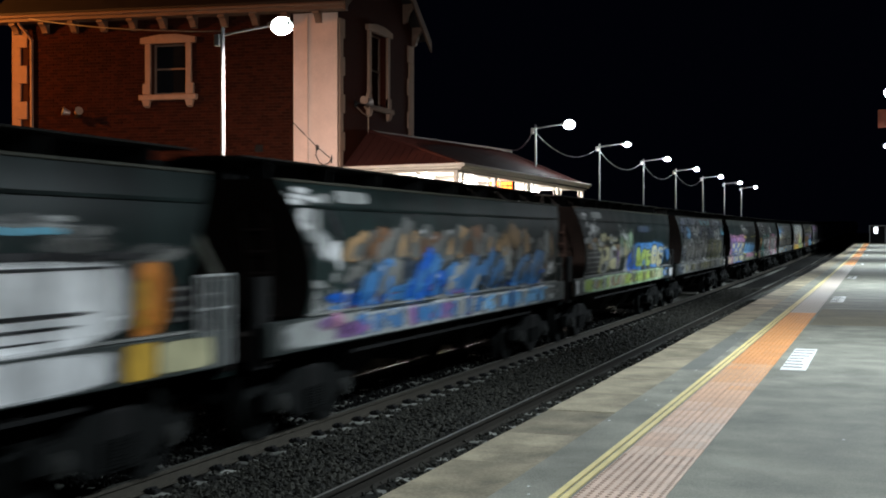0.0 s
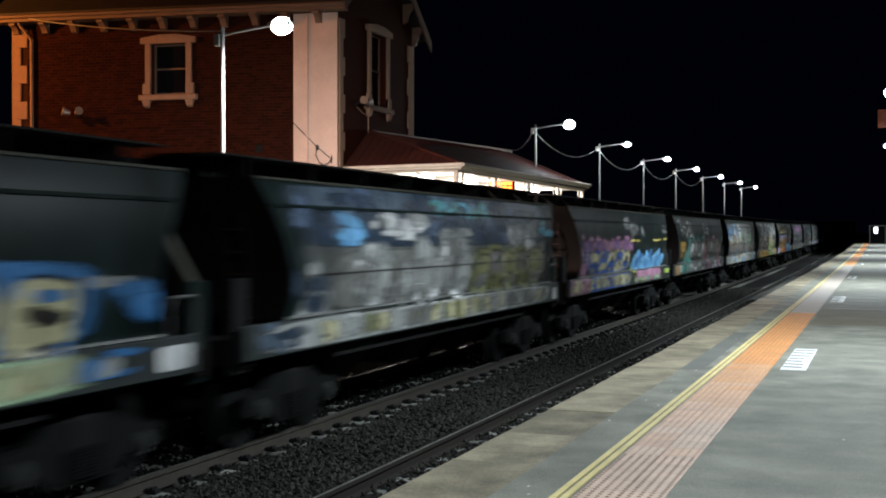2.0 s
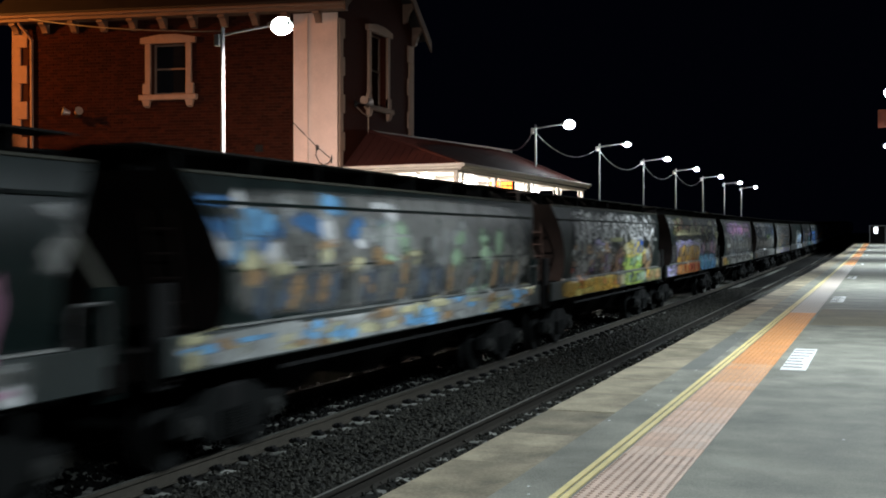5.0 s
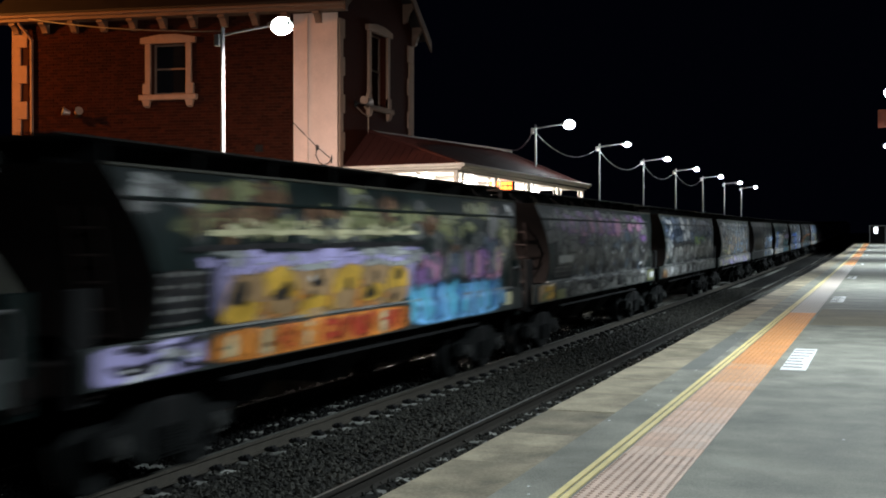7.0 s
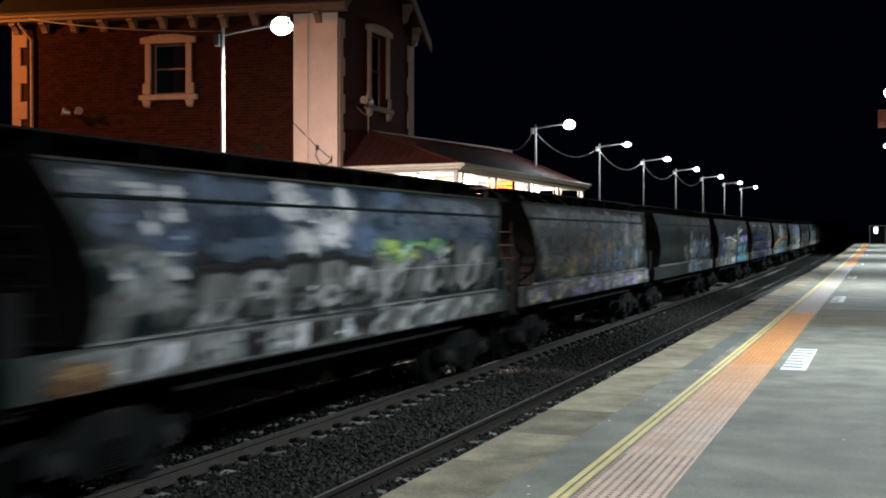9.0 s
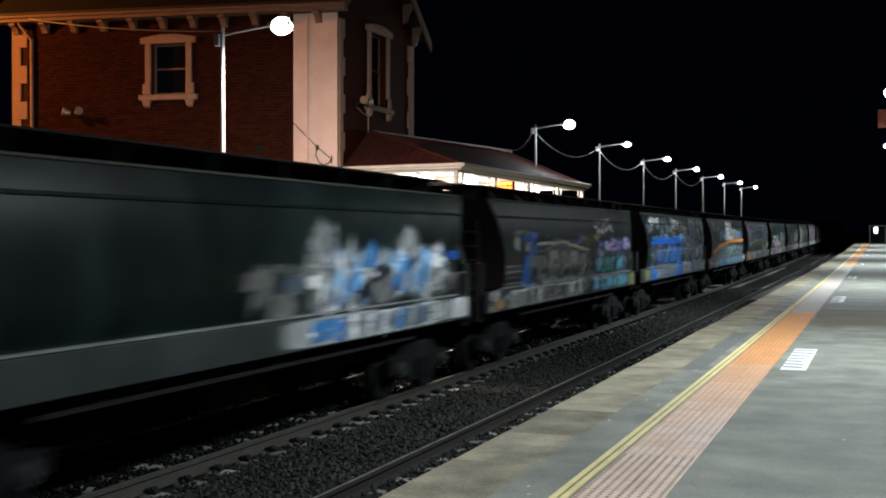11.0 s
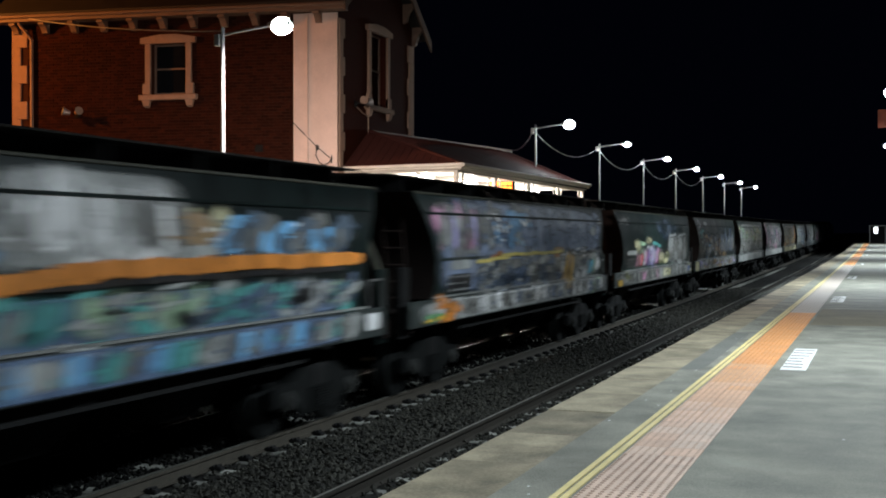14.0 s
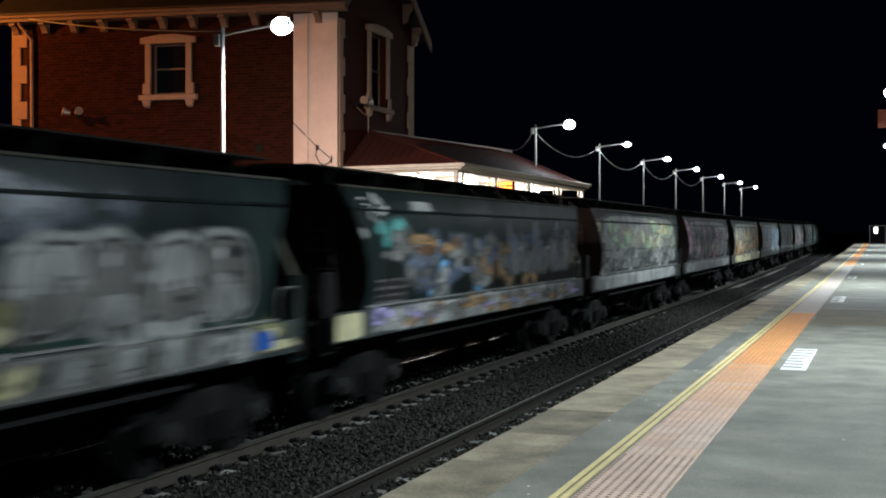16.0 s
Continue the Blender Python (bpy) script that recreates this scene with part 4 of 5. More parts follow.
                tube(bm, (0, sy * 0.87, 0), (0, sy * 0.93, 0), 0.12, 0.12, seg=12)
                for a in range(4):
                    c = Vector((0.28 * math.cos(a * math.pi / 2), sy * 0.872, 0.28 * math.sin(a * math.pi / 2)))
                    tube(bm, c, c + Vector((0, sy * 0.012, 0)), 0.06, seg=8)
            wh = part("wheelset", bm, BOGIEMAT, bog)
            wh.location = (xa, 0, 0.462)
    return root


# spray paint: rounded letter shapes that follow the curve of the side
PAINT = {"white": (.80, .80, .80), "pale": (.34, .35, .34), "grey": (.10, .105, .10), "black": (.015, .015, .017), "blue": (.048, .19, .44), "royal": (.008, .10, .46), "slate": (.098, .140, .225), "navy": (.024, .042, .072), "sky": (.18, .45, .75),
         "cyan": (.12, .48, .66), "teal": (.10, .36, .34), "green": (.10, .32, .12), "lime": (.42, .55, .12), "mint": (.36, .52, .34), "olive": (.20, .21, .09), "yellow": (.66, .54, .14), "cream": (.60, .56, .34),
         "gold": (.60, .36, .05), "orange": (.62, .22, .04), "red": (.45, .05, .03), "brown": (.16, .08, .04), "tan": (.38, .24, .12), "pink": (.52, .25, .38), "purple": (.24, .12, .32), "lavender": (.40, .36, .62), "steel": (.08, .11, .15), "ash": (.17, .17, .16), "forest": (.012, .040, .028), "haze": (.20, .25, .36)}


def paint(c, soft=False):
    """Spray paint with feathered or crisp edges, worn through to the coat below in streaks and patches."""
    key = ("sprayed_haze_" if soft else "spray_paint_") + c
    if key in MATS:
        return MATS[key]
    m = mat(key, PAINT[c], 0.36, var=0.45, scale=2.4, fine=11, streak=0.4, spec=0.45, tint=0.06)
    nt = m.node_tree
    L = nt.links.new
    b = nt.nodes["Principled BSDF"]
    co, tc, oi, mp = [nt.nodes.new("ShaderNode" + k) for k in ("Attribute", "TexCoord", "ObjectInfo", "Mapping")]
    co.attribute_name = "cover"
    L(tc.outputs["Object"], mp.inputs["Vector"])
    mp.inputs["Scale"].default_value = (1, 1, 0.6)
    shift = nt.nodes.new("ShaderNodeMath")
    shift.operation = "MULTIPLY"
    L(oi.outputs["Random"], shift.inputs[0])
    shift.inputs[1].default_value = 37.0
    L(shift.outputs[0], mp.inputs["Location"])
    fray, wear = nt.nodes.new("ShaderNodeTexNoise"), nt.nodes.new("ShaderNodeTexNoise")
    fray.inputs["Scale"].default_value, fray.inputs["Detail"].default_value = 7.0, 4
    wear.inputs["Scale"].default_value, wear.inputs["Detail"].default_value, wear.inputs["Roughness"].default_value = 1.9, 7, 0.62
    L(mp.outputs[0], fray.inputs["Vector"]), L(mp.outputs[0], wear.inputs["Vector"])
    edge, add, lay, mul = [nt.nodes.new("ShaderNode" + k) for k in ("MapRange", "Math", "MapRange", "Math")]
    L(co.outputs["Fac"], edge.inputs[0])
    edge.inputs[2].default_value = 0.55 if soft else 0.16
    add.operation, add.use_clamp = "MULTIPLY_ADD", True      # the rim follows the grain of the spray
    L(fray.outputs[0], add.inputs[0])
    add.inputs[1].default_value = 0.9 if soft else 0.5
    gap = nt.nodes.new("ShaderNodeMath")
    gap.operation = "MULTIPLY_ADD"
    L(edge.outputs[0], gap.inputs[0])
    gap.inputs[1].default_value, gap.inputs[2].default_value = (1.5, -0.55) if soft else (1.6, -0.4)
    L(gap.outputs[0], add.inputs[2])
    L(wear.outputs[0], lay.inputs[0])
    lay.inputs[1].default_value, lay.inputs[2].default_value = 0.36, 0.54
    lay.inputs[3].default_value, lay.inputs[4].default_value = (0.35, 0.95) if soft else (0.72, 1.0)
    mul.operation = "MULTIPLY"
    L(add.outputs[0], mul.inputs[0]), L(lay.outputs[0], mul.inputs[1])
    L(mul.outputs[0], b.inputs["Alpha"])
    return m


def coat(name, V, F, mats, root, I):
    """One coat of paint as a mesh; the fourth number of a vertex says how thickly it is covered there."""
    ob = raw(name, [v[:3] for v in V], F, mats, root, I, smooth=True)
    ob.data.attributes.new("cover", "FLOAT", "POINT").data.foreach_set("value", [v[3] for v in V])
    return ob


def blob(V, F, I, mi, x, z, hw, hh, sign, layer, skew=0.0, p=3.0, wob=0.12, seed=0, na=9, nb=7):
    """One rounded patch of paint on the side at x, z."""
    b0 = len(V)
    for j in range(nb):
        b = -1 + 2 * j / (nb - 1)
        for i in range(na):
            a = -1 + 2 * i / (na - 1)
            m = max(abs(a), abs(b), 1e-6)
            r = m / (abs(a) ** p + abs(b) ** p) ** (1 / p) if m > 1e-5 else 1
            k = 1 + wob * noise.noise(Vector((a * 1.7 + seed * 3.1, b * 1.7 + seed, seed * 0.37)))
            xx = x + (a * r * k + skew * b) * hw
            zz = min(max(z + b * r * k * hh, 1.115), 3.1)
            lo, hi = (0.28, 0.74) if zz < 1.49 else (1.40 - max(0, zz - 2.1) * 0.62,) * 2
            xx = min(max(xx, lo - LEN / 2), LEN / 2 - hi)
            V.append((xx, sign * (side_at(zz) + 0.004 + 0.0022 * layer), zz, 1 - m))
    for j in range(nb - 1):
        for i in range(na - 1):
            q = b0 + j * na + i
            F.append((q, q + 1, q + 1 + na, q + na) if sign < 0 else (q + na, q + 1 + na, q + 1, q))
            I.append(mi)


def graffiti(root, pieces, seed):
    rnd = random.Random(seed)
    for idx, (kind, u0, u1, z0, z1, fills, edge) in enumerate(pieces):
        def stroke(V, F, I, mi, x, z, hw, hh, sign, layer, *rest):   # later coats lie over earlier ones
            blob(V, F, I, mi, x, z, hw, hh, sign, layer + 0.4 * idx, *rest)
        cols = list(dict.fromkeys(fills + ([edge] if edge else []) + ["black", "white"]))
        ix = {c: i for i, c in enumerate(cols)}
        V, F, I = [], [], []
        X = lambda u: -6.35 + 11.9 * u
        w, h = X(u1) - X(u0), z1 - z0
        if kind == "L":          # outlined letters
            n = max(2, round(w / 0.95))
            hw = w / n / 2
            for i in range(n):
                x, sk, sd = X(u0) + hw * (2 * i + 1), rnd.uniform(-.25, .25), rnd.random() * 50
                zc, hh = (z0 + z1) / 2 + rnd.uniform(-.06, .06) * h, h / 2 * rnd.uniform(.88, 1.04)
                if edge:
                    stroke(V, F, I, ix[edge], x, zc, hw * 1.30, hh + 0.10, -1, 1 + i % 2 * .3, sk, 3, .15, sd)
                    stroke(V, F, I, ix["black"], x + .03, zc - .01, hw * 1.04, hh + .015, -1, 2 + i % 2 * .3, sk, 3.2, .15, sd)
                top = fills[i % len(fills)]
                stroke(V, F, I, ix[top], x, zc, hw * 0.95, hh - .03, -1, 3 + i % 2 * .3, sk, 3.2, .15, sd)
                low = fills[(i + 1) % len(fills)]
                stroke(V, F, I, ix[low], x, zc - hh * .48, hw * 0.86, hh * .42, -1, 4 + i % 2 * .3, sk, 2.6, .4, sd + 3)
                for k in range(rnd.randint(1, 3)):   # cuts between the strokes
                    stroke(V, F, I, ix[rnd.choice(["black", edge or "black"])], x + rnd.uniform(-.3, .3) * hw, zc + rnd.uniform(-.6, .6) * hh, hw * rnd.uniform(.14, .5), rnd.uniform(.035, .10), -1, 5 + k * .2, 0, 2.2, .3, sd + k, 6, 4)
                if rnd.random() < .4:
                    stroke(V, F, I, ix["white"], x - hw * .3, zc + hh * .55, hw * .09, hh * .16, -1, 5.8, .3, 2, .2, sd, 5, 4)
                coat("painted_letter", V, F, [paint(c) for c in cols], root, I)
                V, F, I = [], [], []
        elif kind == "S":        # slanting spiked letters, close together
            n = max(3, round(w / 0.40))
            for i in range(n):
                c, hh = fills[i % len(fills)], h / 2 * rnd.uniform(.62, 1.05)
                x, sk, sd = X(u0) + w * (i + .5) / n, rnd.uniform(.25, .9), rnd.random() * 50
                stroke(V, F, I, ix[c], x, z0 + hh, w / n * rnd.uniform(.7, 1.0), hh, -1, 1 + (i % 5) * .35, sk, 2.3, .4, sd)
                stroke(V, F, I, ix[fills[(i + 1) % len(fills)]], x - .1, z0 + hh * .7, w / n * .32, hh * .55, -1, 3.2 + (i % 3) * .3, sk, 2.2, .3, sd + 5, 6, 6)
                if rnd.random() < .6:
                    stroke(V, F, I, ix["black"], x + w / n * .5, z0 + hh * rnd.uniform(.5, 1.2), w / n * .10, hh * rnd.uniform(.25, .6), -1, 4.5 + (i % 3) * .2, sk * 3, 2.2, .2, sd + 9, 5, 5)
                if rnd.random() < .15:
                    stroke(V, F, I, ix["white"], x - w / n * .2, z0 + hh * 1.5, w / n * .12, hh * .14, -1, 5.4, .4, 2, .2, sd + 2, 5, 4)
        elif kind == "W":        # wild interlocking strokes
            for i in range(int(w * 13)):
                c = rnd.choice(fills)
                stroke(V, F, I, ix[c], rnd.uniform(X(u0), X(u1)), rnd.uniform(z0, z1), rnd.uniform(.05, .30), rnd.uniform(.05, .30) * h * .8, -1, 1 + (i % 9) * .4, rnd.uniform(-.9, .9), 2.5, .35, rnd.random() * 50, 7, 6)
        elif kind == "C":        # soft overlapping clouds and faded fills
            for i in range(int(w * 6)):
                c = rnd.choice(fills)
                stroke(V, F, I, ix[c], rnd.uniform(X(u0), X(u1)), rnd.uniform(z0 + .1 * h, z1 - .1 * h), rnd.uniform(.12, .60), rnd.uniform(.10, .36) * h, -1, .2 + (i % 8) * .1, rnd.uniform(-.3, .3), 2.2, .55, rnd.random() * 50)
        elif kind == "V":        # upright strokes and drips, side by side
            n = max(3, round(w / 0.26))
            for i in range(n):
                c, hh = rnd.choice(fills), h / 2 * rnd.uniform(.75, 1.05)
                x, sd = X(u0) + w * (i + .5) / n, rnd.random() * 50
                zc = (z0 + z1) / 2 + rnd.uniform(-.3, .3) * (h / 2 - hh)
                stroke(V, F, I, ix[c], x, zc, w / n * rnd.uniform(.5, .95), hh, -1, 1 + (i % 4) * .3, rnd.uniform(-.3, .6), 3.5, .35, sd)
                if rnd.random() < .7:
                    stroke(V, F, I, ix[rnd.choice(fills + ["black"])], x + rnd.uniform(-.1, .1), zc + rnd.uniform(-.5, .5) * hh, w / n * rnd.uniform(.2, .5), hh * rnd.uniform(.1, .4), -1, 2.4 + (i % 3) * .3, rnd.uniform(-.6, .6), 2.4, .3, sd + 4, 6, 5)
        elif kind == "T":        # thin marker tags
            for i in range(int(w * 14)):
                c = rnd.choice(fills)
                stroke(V, F, I, ix[c], rnd.uniform(X(u0), X(u1)), rnd.uniform(z0, z1), rnd.uniform(.02, .14), rnd.uniform(.015, .09), -1, 4 + (i % 5) * .3, rnd.uniform(-1, 1), 2.2, .3, rnd.random() * 50, 5, 4)
        elif kind == "R":        # a ribbon of paint from one height to another
            n = max(2, round(w / 0.3))
            for i in range(n):
                k = i / (n - 1)
                stroke(V, F, I, ix[fills[0]], X(u0) + w * k, z0 + h * k + rnd.uniform(-.012, .012), w / n * .95, .034 if fills[0] in ("black", "cream", "cyan", "yellow") else .088 if fills[0] == "orange" else .06, -1, 5 + .3 * (i % 2), 0, 3, .35, rnd.random() * 50, 7, 5)
        elif kind == "D":        # a stencilled data panel, its writing worn to bars
            stroke(V, F, I, ix["black"], (X(u0) + X(u1)) / 2, (z0 + z1) / 2, w / 2, h / 2, -1, .3, 0, 9, .02, 1.0, 9, 7)
            n = max(2, round(h / 0.11))
            for j in range(n):
                x = X(u0) + .06
                while x < X(u1) - .12:
                    ww = rnd.uniform(.04, .26)
                    e = min(x + ww, X(u1) - .05)
                    stroke(V, F, I, ix[fills[0]], (x + e) / 2, z0 + h * (j + .5) / n, (e - x) / 2, h / n * rnd.uniform(.12, .27), -1, 2, 0, 6, .15, rnd.random() * 50, 5, 4)
                    x = e + rnd.uniform(.04, .16)
        else:                    # a flat painted panel or band
            thin = h < 0.25
            stroke(V, F, I, ix[fills[0]], (X(u0) + X(u1)) / 2, (z0 + z1) / 2, w / 2, h / 2, -1, .1 + (5 if thin else 0), 0, 6 if thin else 8, .10 if thin else .03, rnd.random() * 50, 16, 8)
        if V:
            tagged(coat("graffiti", V, F, [paint(c, kind in "CWV") for c in cols], root, I), kind="stuff")



PIECES = {}
PIECES[0] = [("C", .55, .86, 2.34, 2.66, ["pale", "white", "grey"], None), ("R", .60, .84, 2.50, 2.50, ["cyan"], None), ("C", .87, 1., 2.2, 2.56, ["grey", "ash"], None), ("P", .50, .95, 1.50, 2.27, ["white"], None), ("P", .50, .935, 1.48, 2.24, ["white"], None), ("P", .52, .93, 1.49, 2.25, ["white"], None), ("R", .5, .94, 2.30, 2.28, ["black"], None), ("P", .5, .93, 2.17, 2.20, ["black"], None), ("P", .5, .90, 1.78, 1.82, ["black"], None), ("P", .5, .88, 1.68, 1.71, ["black"], None), ("P", .55, .87, 1.57, 1.60, ["black"], None), ("P", .50, .925, 1.12, 1.47, ["white"], None), ("P", .52, .92, 1.13, 1.46, ["white"], None), ("P", .948, .99, 1.50, 2.24, ["orange"], None), ("V", .95, .99, 1.5, 2.2, ["orange", "gold"], None), ("P", .93, .975, 1.12, 1.48, ["gold"], None), ("P", .975, 1.06, 1.14, 1.46, ["cream"], None), ("D", .995, 1.05, 1.6, 2.0, ["ash"], None)]
PIECES[1] = [("C", -.02, .09, 2.82, 3.08, ["pale", "white"], None), ("P", .11, .20, 2.88, 3.05, ["pale"], None), ("W", .02, .13, 1.55, 2.75, ["white", "black", "pale", "pale"], None), ("C", .12, .68, 2.1, 2.55, ["tan", "grey", "ash", "brown"], None), ("S", .14, .66, 2.1, 2.75, ["tan", "grey", "brown", "ash", "grey"], None), ("C", .13, .70, 1.5, 2.3, ["pale", "ash", "grey"], None), ("V", .70, .82, 1.5, 2.4, ["ash", "pale", "grey", "black"], None), ("C", .72, 1.0, 1.6, 2.6, ["ash", "pale", "tan"], None), ("C", .15, .95, 1.5, 2.1, ["steel", "navy", "ash"], None), ("S", .18, .27, 1.5, 2.25, ["blue", "blue", "ash"], None), ("S", .31, .43, 1.5, 2.25, ["blue", "royal"], None), ("S", .45, .60, 1.5, 2.35, ["blue", "pale", "blue"], None), ("S", .62, .70, 1.5, 2.25, ["blue", "steel"], None), ("S", .78, .92, 1.5, 2.3, ["blue", "steel", "blue"], None), ("C", .91, 1.0, 1.5, 2.5, ["pale", "white", "ash"], None), ("C", .09, .5, 1.5, 1.75, ["blue", "royal", "purple"], None), ("C", .6, .93, 1.5, 1.8, ["blue", "royal", "navy"], None), ("P", -.07, 1.04, 1.12, 1.49, ["pale"], None), ("V", .15, .55, 1.12, 1.5, ["blue", "blue", "pale", "purple"], None), ("V", .5, .95, 1.12, 1.5, ["blue", "pale", "blue", "sky"], None), ("C", .07, .18, 1.12, 1.5, ["pink", "purple"], None), ("C", .92, 1.04, 1.12, 1.5, ["pale", "ash"], None)]
PIECES[2] = [("C", 0., .07, 2.85, 3.08, ["white", "pale"], None), ("P", .11, .21, 2.88, 3.05, ["pale"], None), ("T", .04, .17, 2.25, 2.85, ["white", "pale"], None), ("C", .05, .16, 2.25, 2.8, ["pale", "white"], None), ("D", .05, .19, 1.54, 2.12, ["pale"], None), ("C", .07, .2, 2.08, 2.3, ["tan", "cream"], None), ("C", .1, .36, 2.0, 2.5, ["tan", "cream", "pale"], None), ("L", .17, .34, 1.5, 2.25, ["cream", "pale"], None), ("V", .17, .28, 1.5, 2.25, ["cream", "pale", "cream"], None), ("V", .27, .35, 1.5, 2.2, ["ash", "purple", "pale"], None), ("C", .34, .48, 1.5, 2.5, ["mint", "cream", "pale"], None), ("T", .37, .46, 2.35, 2.85, ["white", "pale"], None), ("P", .58, .74, 2.55, 2.75, ["navy"], None), ("P", .49, .95, 1.5, 2.28, ["blue"], None), ("S", .46, .55, 1.2, 2.2, ["royal", "steel"], None), ("L", .55, .75, 1.5, 2.16, ["lime", "lime"], "blue"), ("L", .75, .92, 1.5, 2.18, ["cream", "cream"], "blue"), ("C", .95, 1.02, 1.7, 2.25, ["pale", "blue"], None), ("P", -.02, .95, 1.12, 1.49, ["mint"], None), ("V", .0, .5, 1.12, 1.5, ["lime", "cream", "tan", "pale", "mint"], None), ("V", .5, .76, 1.12, 1.5, ["lime", "olive", "lime"], None), ("V", .75, .92, 1.12, 1.5, ["cream", "cream", "olive"], None), ("C", .91, .98, 1.12, 1.5, ["blue", "pale"], None), ("P", -.08, -.03, 1.14, 1.46, ["white"], None), ("P", 1.02, 1.07, 1.16, 1.42, ["white"], None)]
PIECES[3] = [("P", .02, 1.03, 2.80, 3.10, ["steel"], None), ("P", .05, 1.03, 1.52, 2.8, ["grey"], None), ("P", .04, 1.03, 2.3, 2.8, ["navy"], None), ("C", .05, 1.03, 2.4, 3.05, ["navy", "steel", "slate", "navy"], None), ("T", .45, .68, 2.8, 3.0, ["teal", "cyan"], None), ("C", .12, .2, 2.3, 2.75, ["sky", "steel"], None), ("C", .24, .40, 2.25, 2.8, ["pale", "white", "ash"], None), ("C", .45, .62, 2.3, 2.6, ["ash", "pale"], None), ("C", .76, .93, 2.12, 2.78, ["white", "pale", "white"], None), ("P", .12, .6, 1.5, 2.30, ["ash"], None), ("C", .14, .62, 1.5, 2.4, ["pale", "ash", "white"], None), ("C", .18, .5, 1.5, 2.35, ["pale", "white"], None), ("V", .2, .6, 1.5, 2.25, ["pale", "ash", "pale"], None), ("C", .03, .13, 1.5, 2.2, ["navy", "pale", "steel"], None), ("C", .6, .98, 1.5, 2.2, ["ash", "olive", "navy"], None), ("L", .6, .96, 1.5, 2.2, ["olive", "ash"], "olive"), ("V", .6, .98, 1.5, 2.25, ["olive", "cream", "grey", "olive"], None), ("C", .97, 1.02, 2.35, 2.75, ["cyan", "teal"], None), ("P", .05, 1.0, 1.985, 2.005, ["black"], None), ("P", -.05, 1.04, 1.12, 1.49, ["pale"], None), ("V", .1, 1.0, 1.12, 1.5, ["pale", "cream", "ash", "pale", "olive"], None), ("C", -.02, .08, 1.12, 1.5, ["navy", "steel"], None), ("P", 1.03, 1.06, 1.14, 1.4, ["white"], None)]
PIECES[4] = [("C", .05, .57, 2.02, 2.46, ["pink", "purple", "pink"], None), ("V", .06, .57, 2.0, 2.4, ["pink", "purple"], None), ("C", .05, .13, 1.5, 2.3, ["lavender", "pink"], None), ("P", .11, .52, 1.5, 2.12, ["royal"], None), ("V", .11, .52, 1.5, 2.18, ["cream", "royal", "yellow", "cream", "cream"], None), ("L", .12, .52, 1.62, 2.10, ["cream", "royal"], None), ("C", .5, .7, 2.35, 2.9, ["grey", "ash", "pale"], None), ("R", .56, .62, 2.33, 2.33, ["yellow"], None), ("R", .85, .92, 2.33, 2.33, ["yellow"], None), ("R", .99, 1.02, 2.35, 2.35, ["yellow"], None), ("P", .58, .95, 1.5, 1.75, ["sky"], None), ("S", .56, .97, 1.5, 2.14, ["sky", "sky", "blue", "sky"], None), ("P", .08, .53, 1.12, 1.49, ["royal"], None), ("V", .08, .52, 1.12, 1.5, ["cream", "royal", "cream", "yellow"], None), ("V", .1, .5, 1.12, 1.5, ["cream", "royal"], None), ("P", -.07, .1, 1.12, 1.49, ["pink"], None), ("V", -.06, .1, 1.12, 1.5, ["pink", "purple", "cream"], None), ("C", .52, .6, 1.12, 1.6, ["lime", "yellow"], None), ("P", .58, .93, 1.28, 1.49, ["pink"], None), ("V", .58, .93, 1.12, 1.4, ["mint", "lime", "pink", "mint"], None), ("P", .97, 1.06, 1.27, 1.43, ["lime"], None), ("C", 1., 1.05, 2.55, 2.9, ["grey", "ash"], None)]
PIECES[5] = [("C", .02, .09, 2.85, 3.08, ["white", "pale"], None), ("T", .08, .32, 2.4, 2.92, ["white", "pale"], None), ("C", .08, .3, 2.4, 2.9, ["grey", "ash"], None), ("P", .06, .16, 1.95, 2.24, ["gold"], None), ("C", .07, .15, 1.6, 2.0, ["gold", "brown"], None), ("S", .14, .26, 1.12, 2.35, ["teal", "green", "teal"], None), ("C", .22, .57, 2.15, 2.46, ["teal", "mint", "teal"], None), ("C", .25, .57, 1.55, 2.3, ["pale", "ash"], None), ("L", .25, .57, 1.58, 2.26, ["white", "pale", "ash"], "grey"), ("S", .57, .62, 1.2, 2.45, ["red", "pink"], None), ("C", .64, .92, 2.15, 2.42, ["pink", "red", "ash"], None), ("L", .63, .92, 1.56, 2.28, ["ash", "pale", "grey"], "grey"), ("S", .91, .96, 1.3, 2.4, ["pink", "red"], None), ("T", .54, .68, 2.5, 2.86, ["white", "white", "pale"], None), ("P", .1, 1.0, 1.12, 1.49, ["ash"], None), ("L", .22, .56, 1.13, 1.48, ["white", "pale"], None), ("C", .56, 1.02, 1.12, 1.5, ["pale", "white", "pink"], None), ("V", .04, .22, 1.12, 1.5, ["teal", "mint", "white", "teal"], None), ("P", -.05, .06, 1.12, 1.47, ["tan"], None), ("C", 1.0, 1.05, 2.2, 2.8, ["ash", "grey"], None)]
PIECES[6] = [("P", .02, 1.03, 1.52, 3.05, ["ash"], None), ("C", .02, .45, 2.16, 2.95, ["sky", "pale", "white", "blue"], None), ("C", .06, .5, 1.77, 2.42, ["cream", "tan", "ash"], None), ("C", .41, .99, 1.5, 2.6, ["pale", "mint", "ash", "grey"], None), ("V", .1, .95, 1.5, 2.1, ["ash", "grey", "tan", "steel"], None), ("P", -.05, 1.03, 1.12, 1.49, ["pale"], None), ("C", -.05, 1.03, 1.12, 1.5, ["tan", "sky", "pale", "cream"], None)]
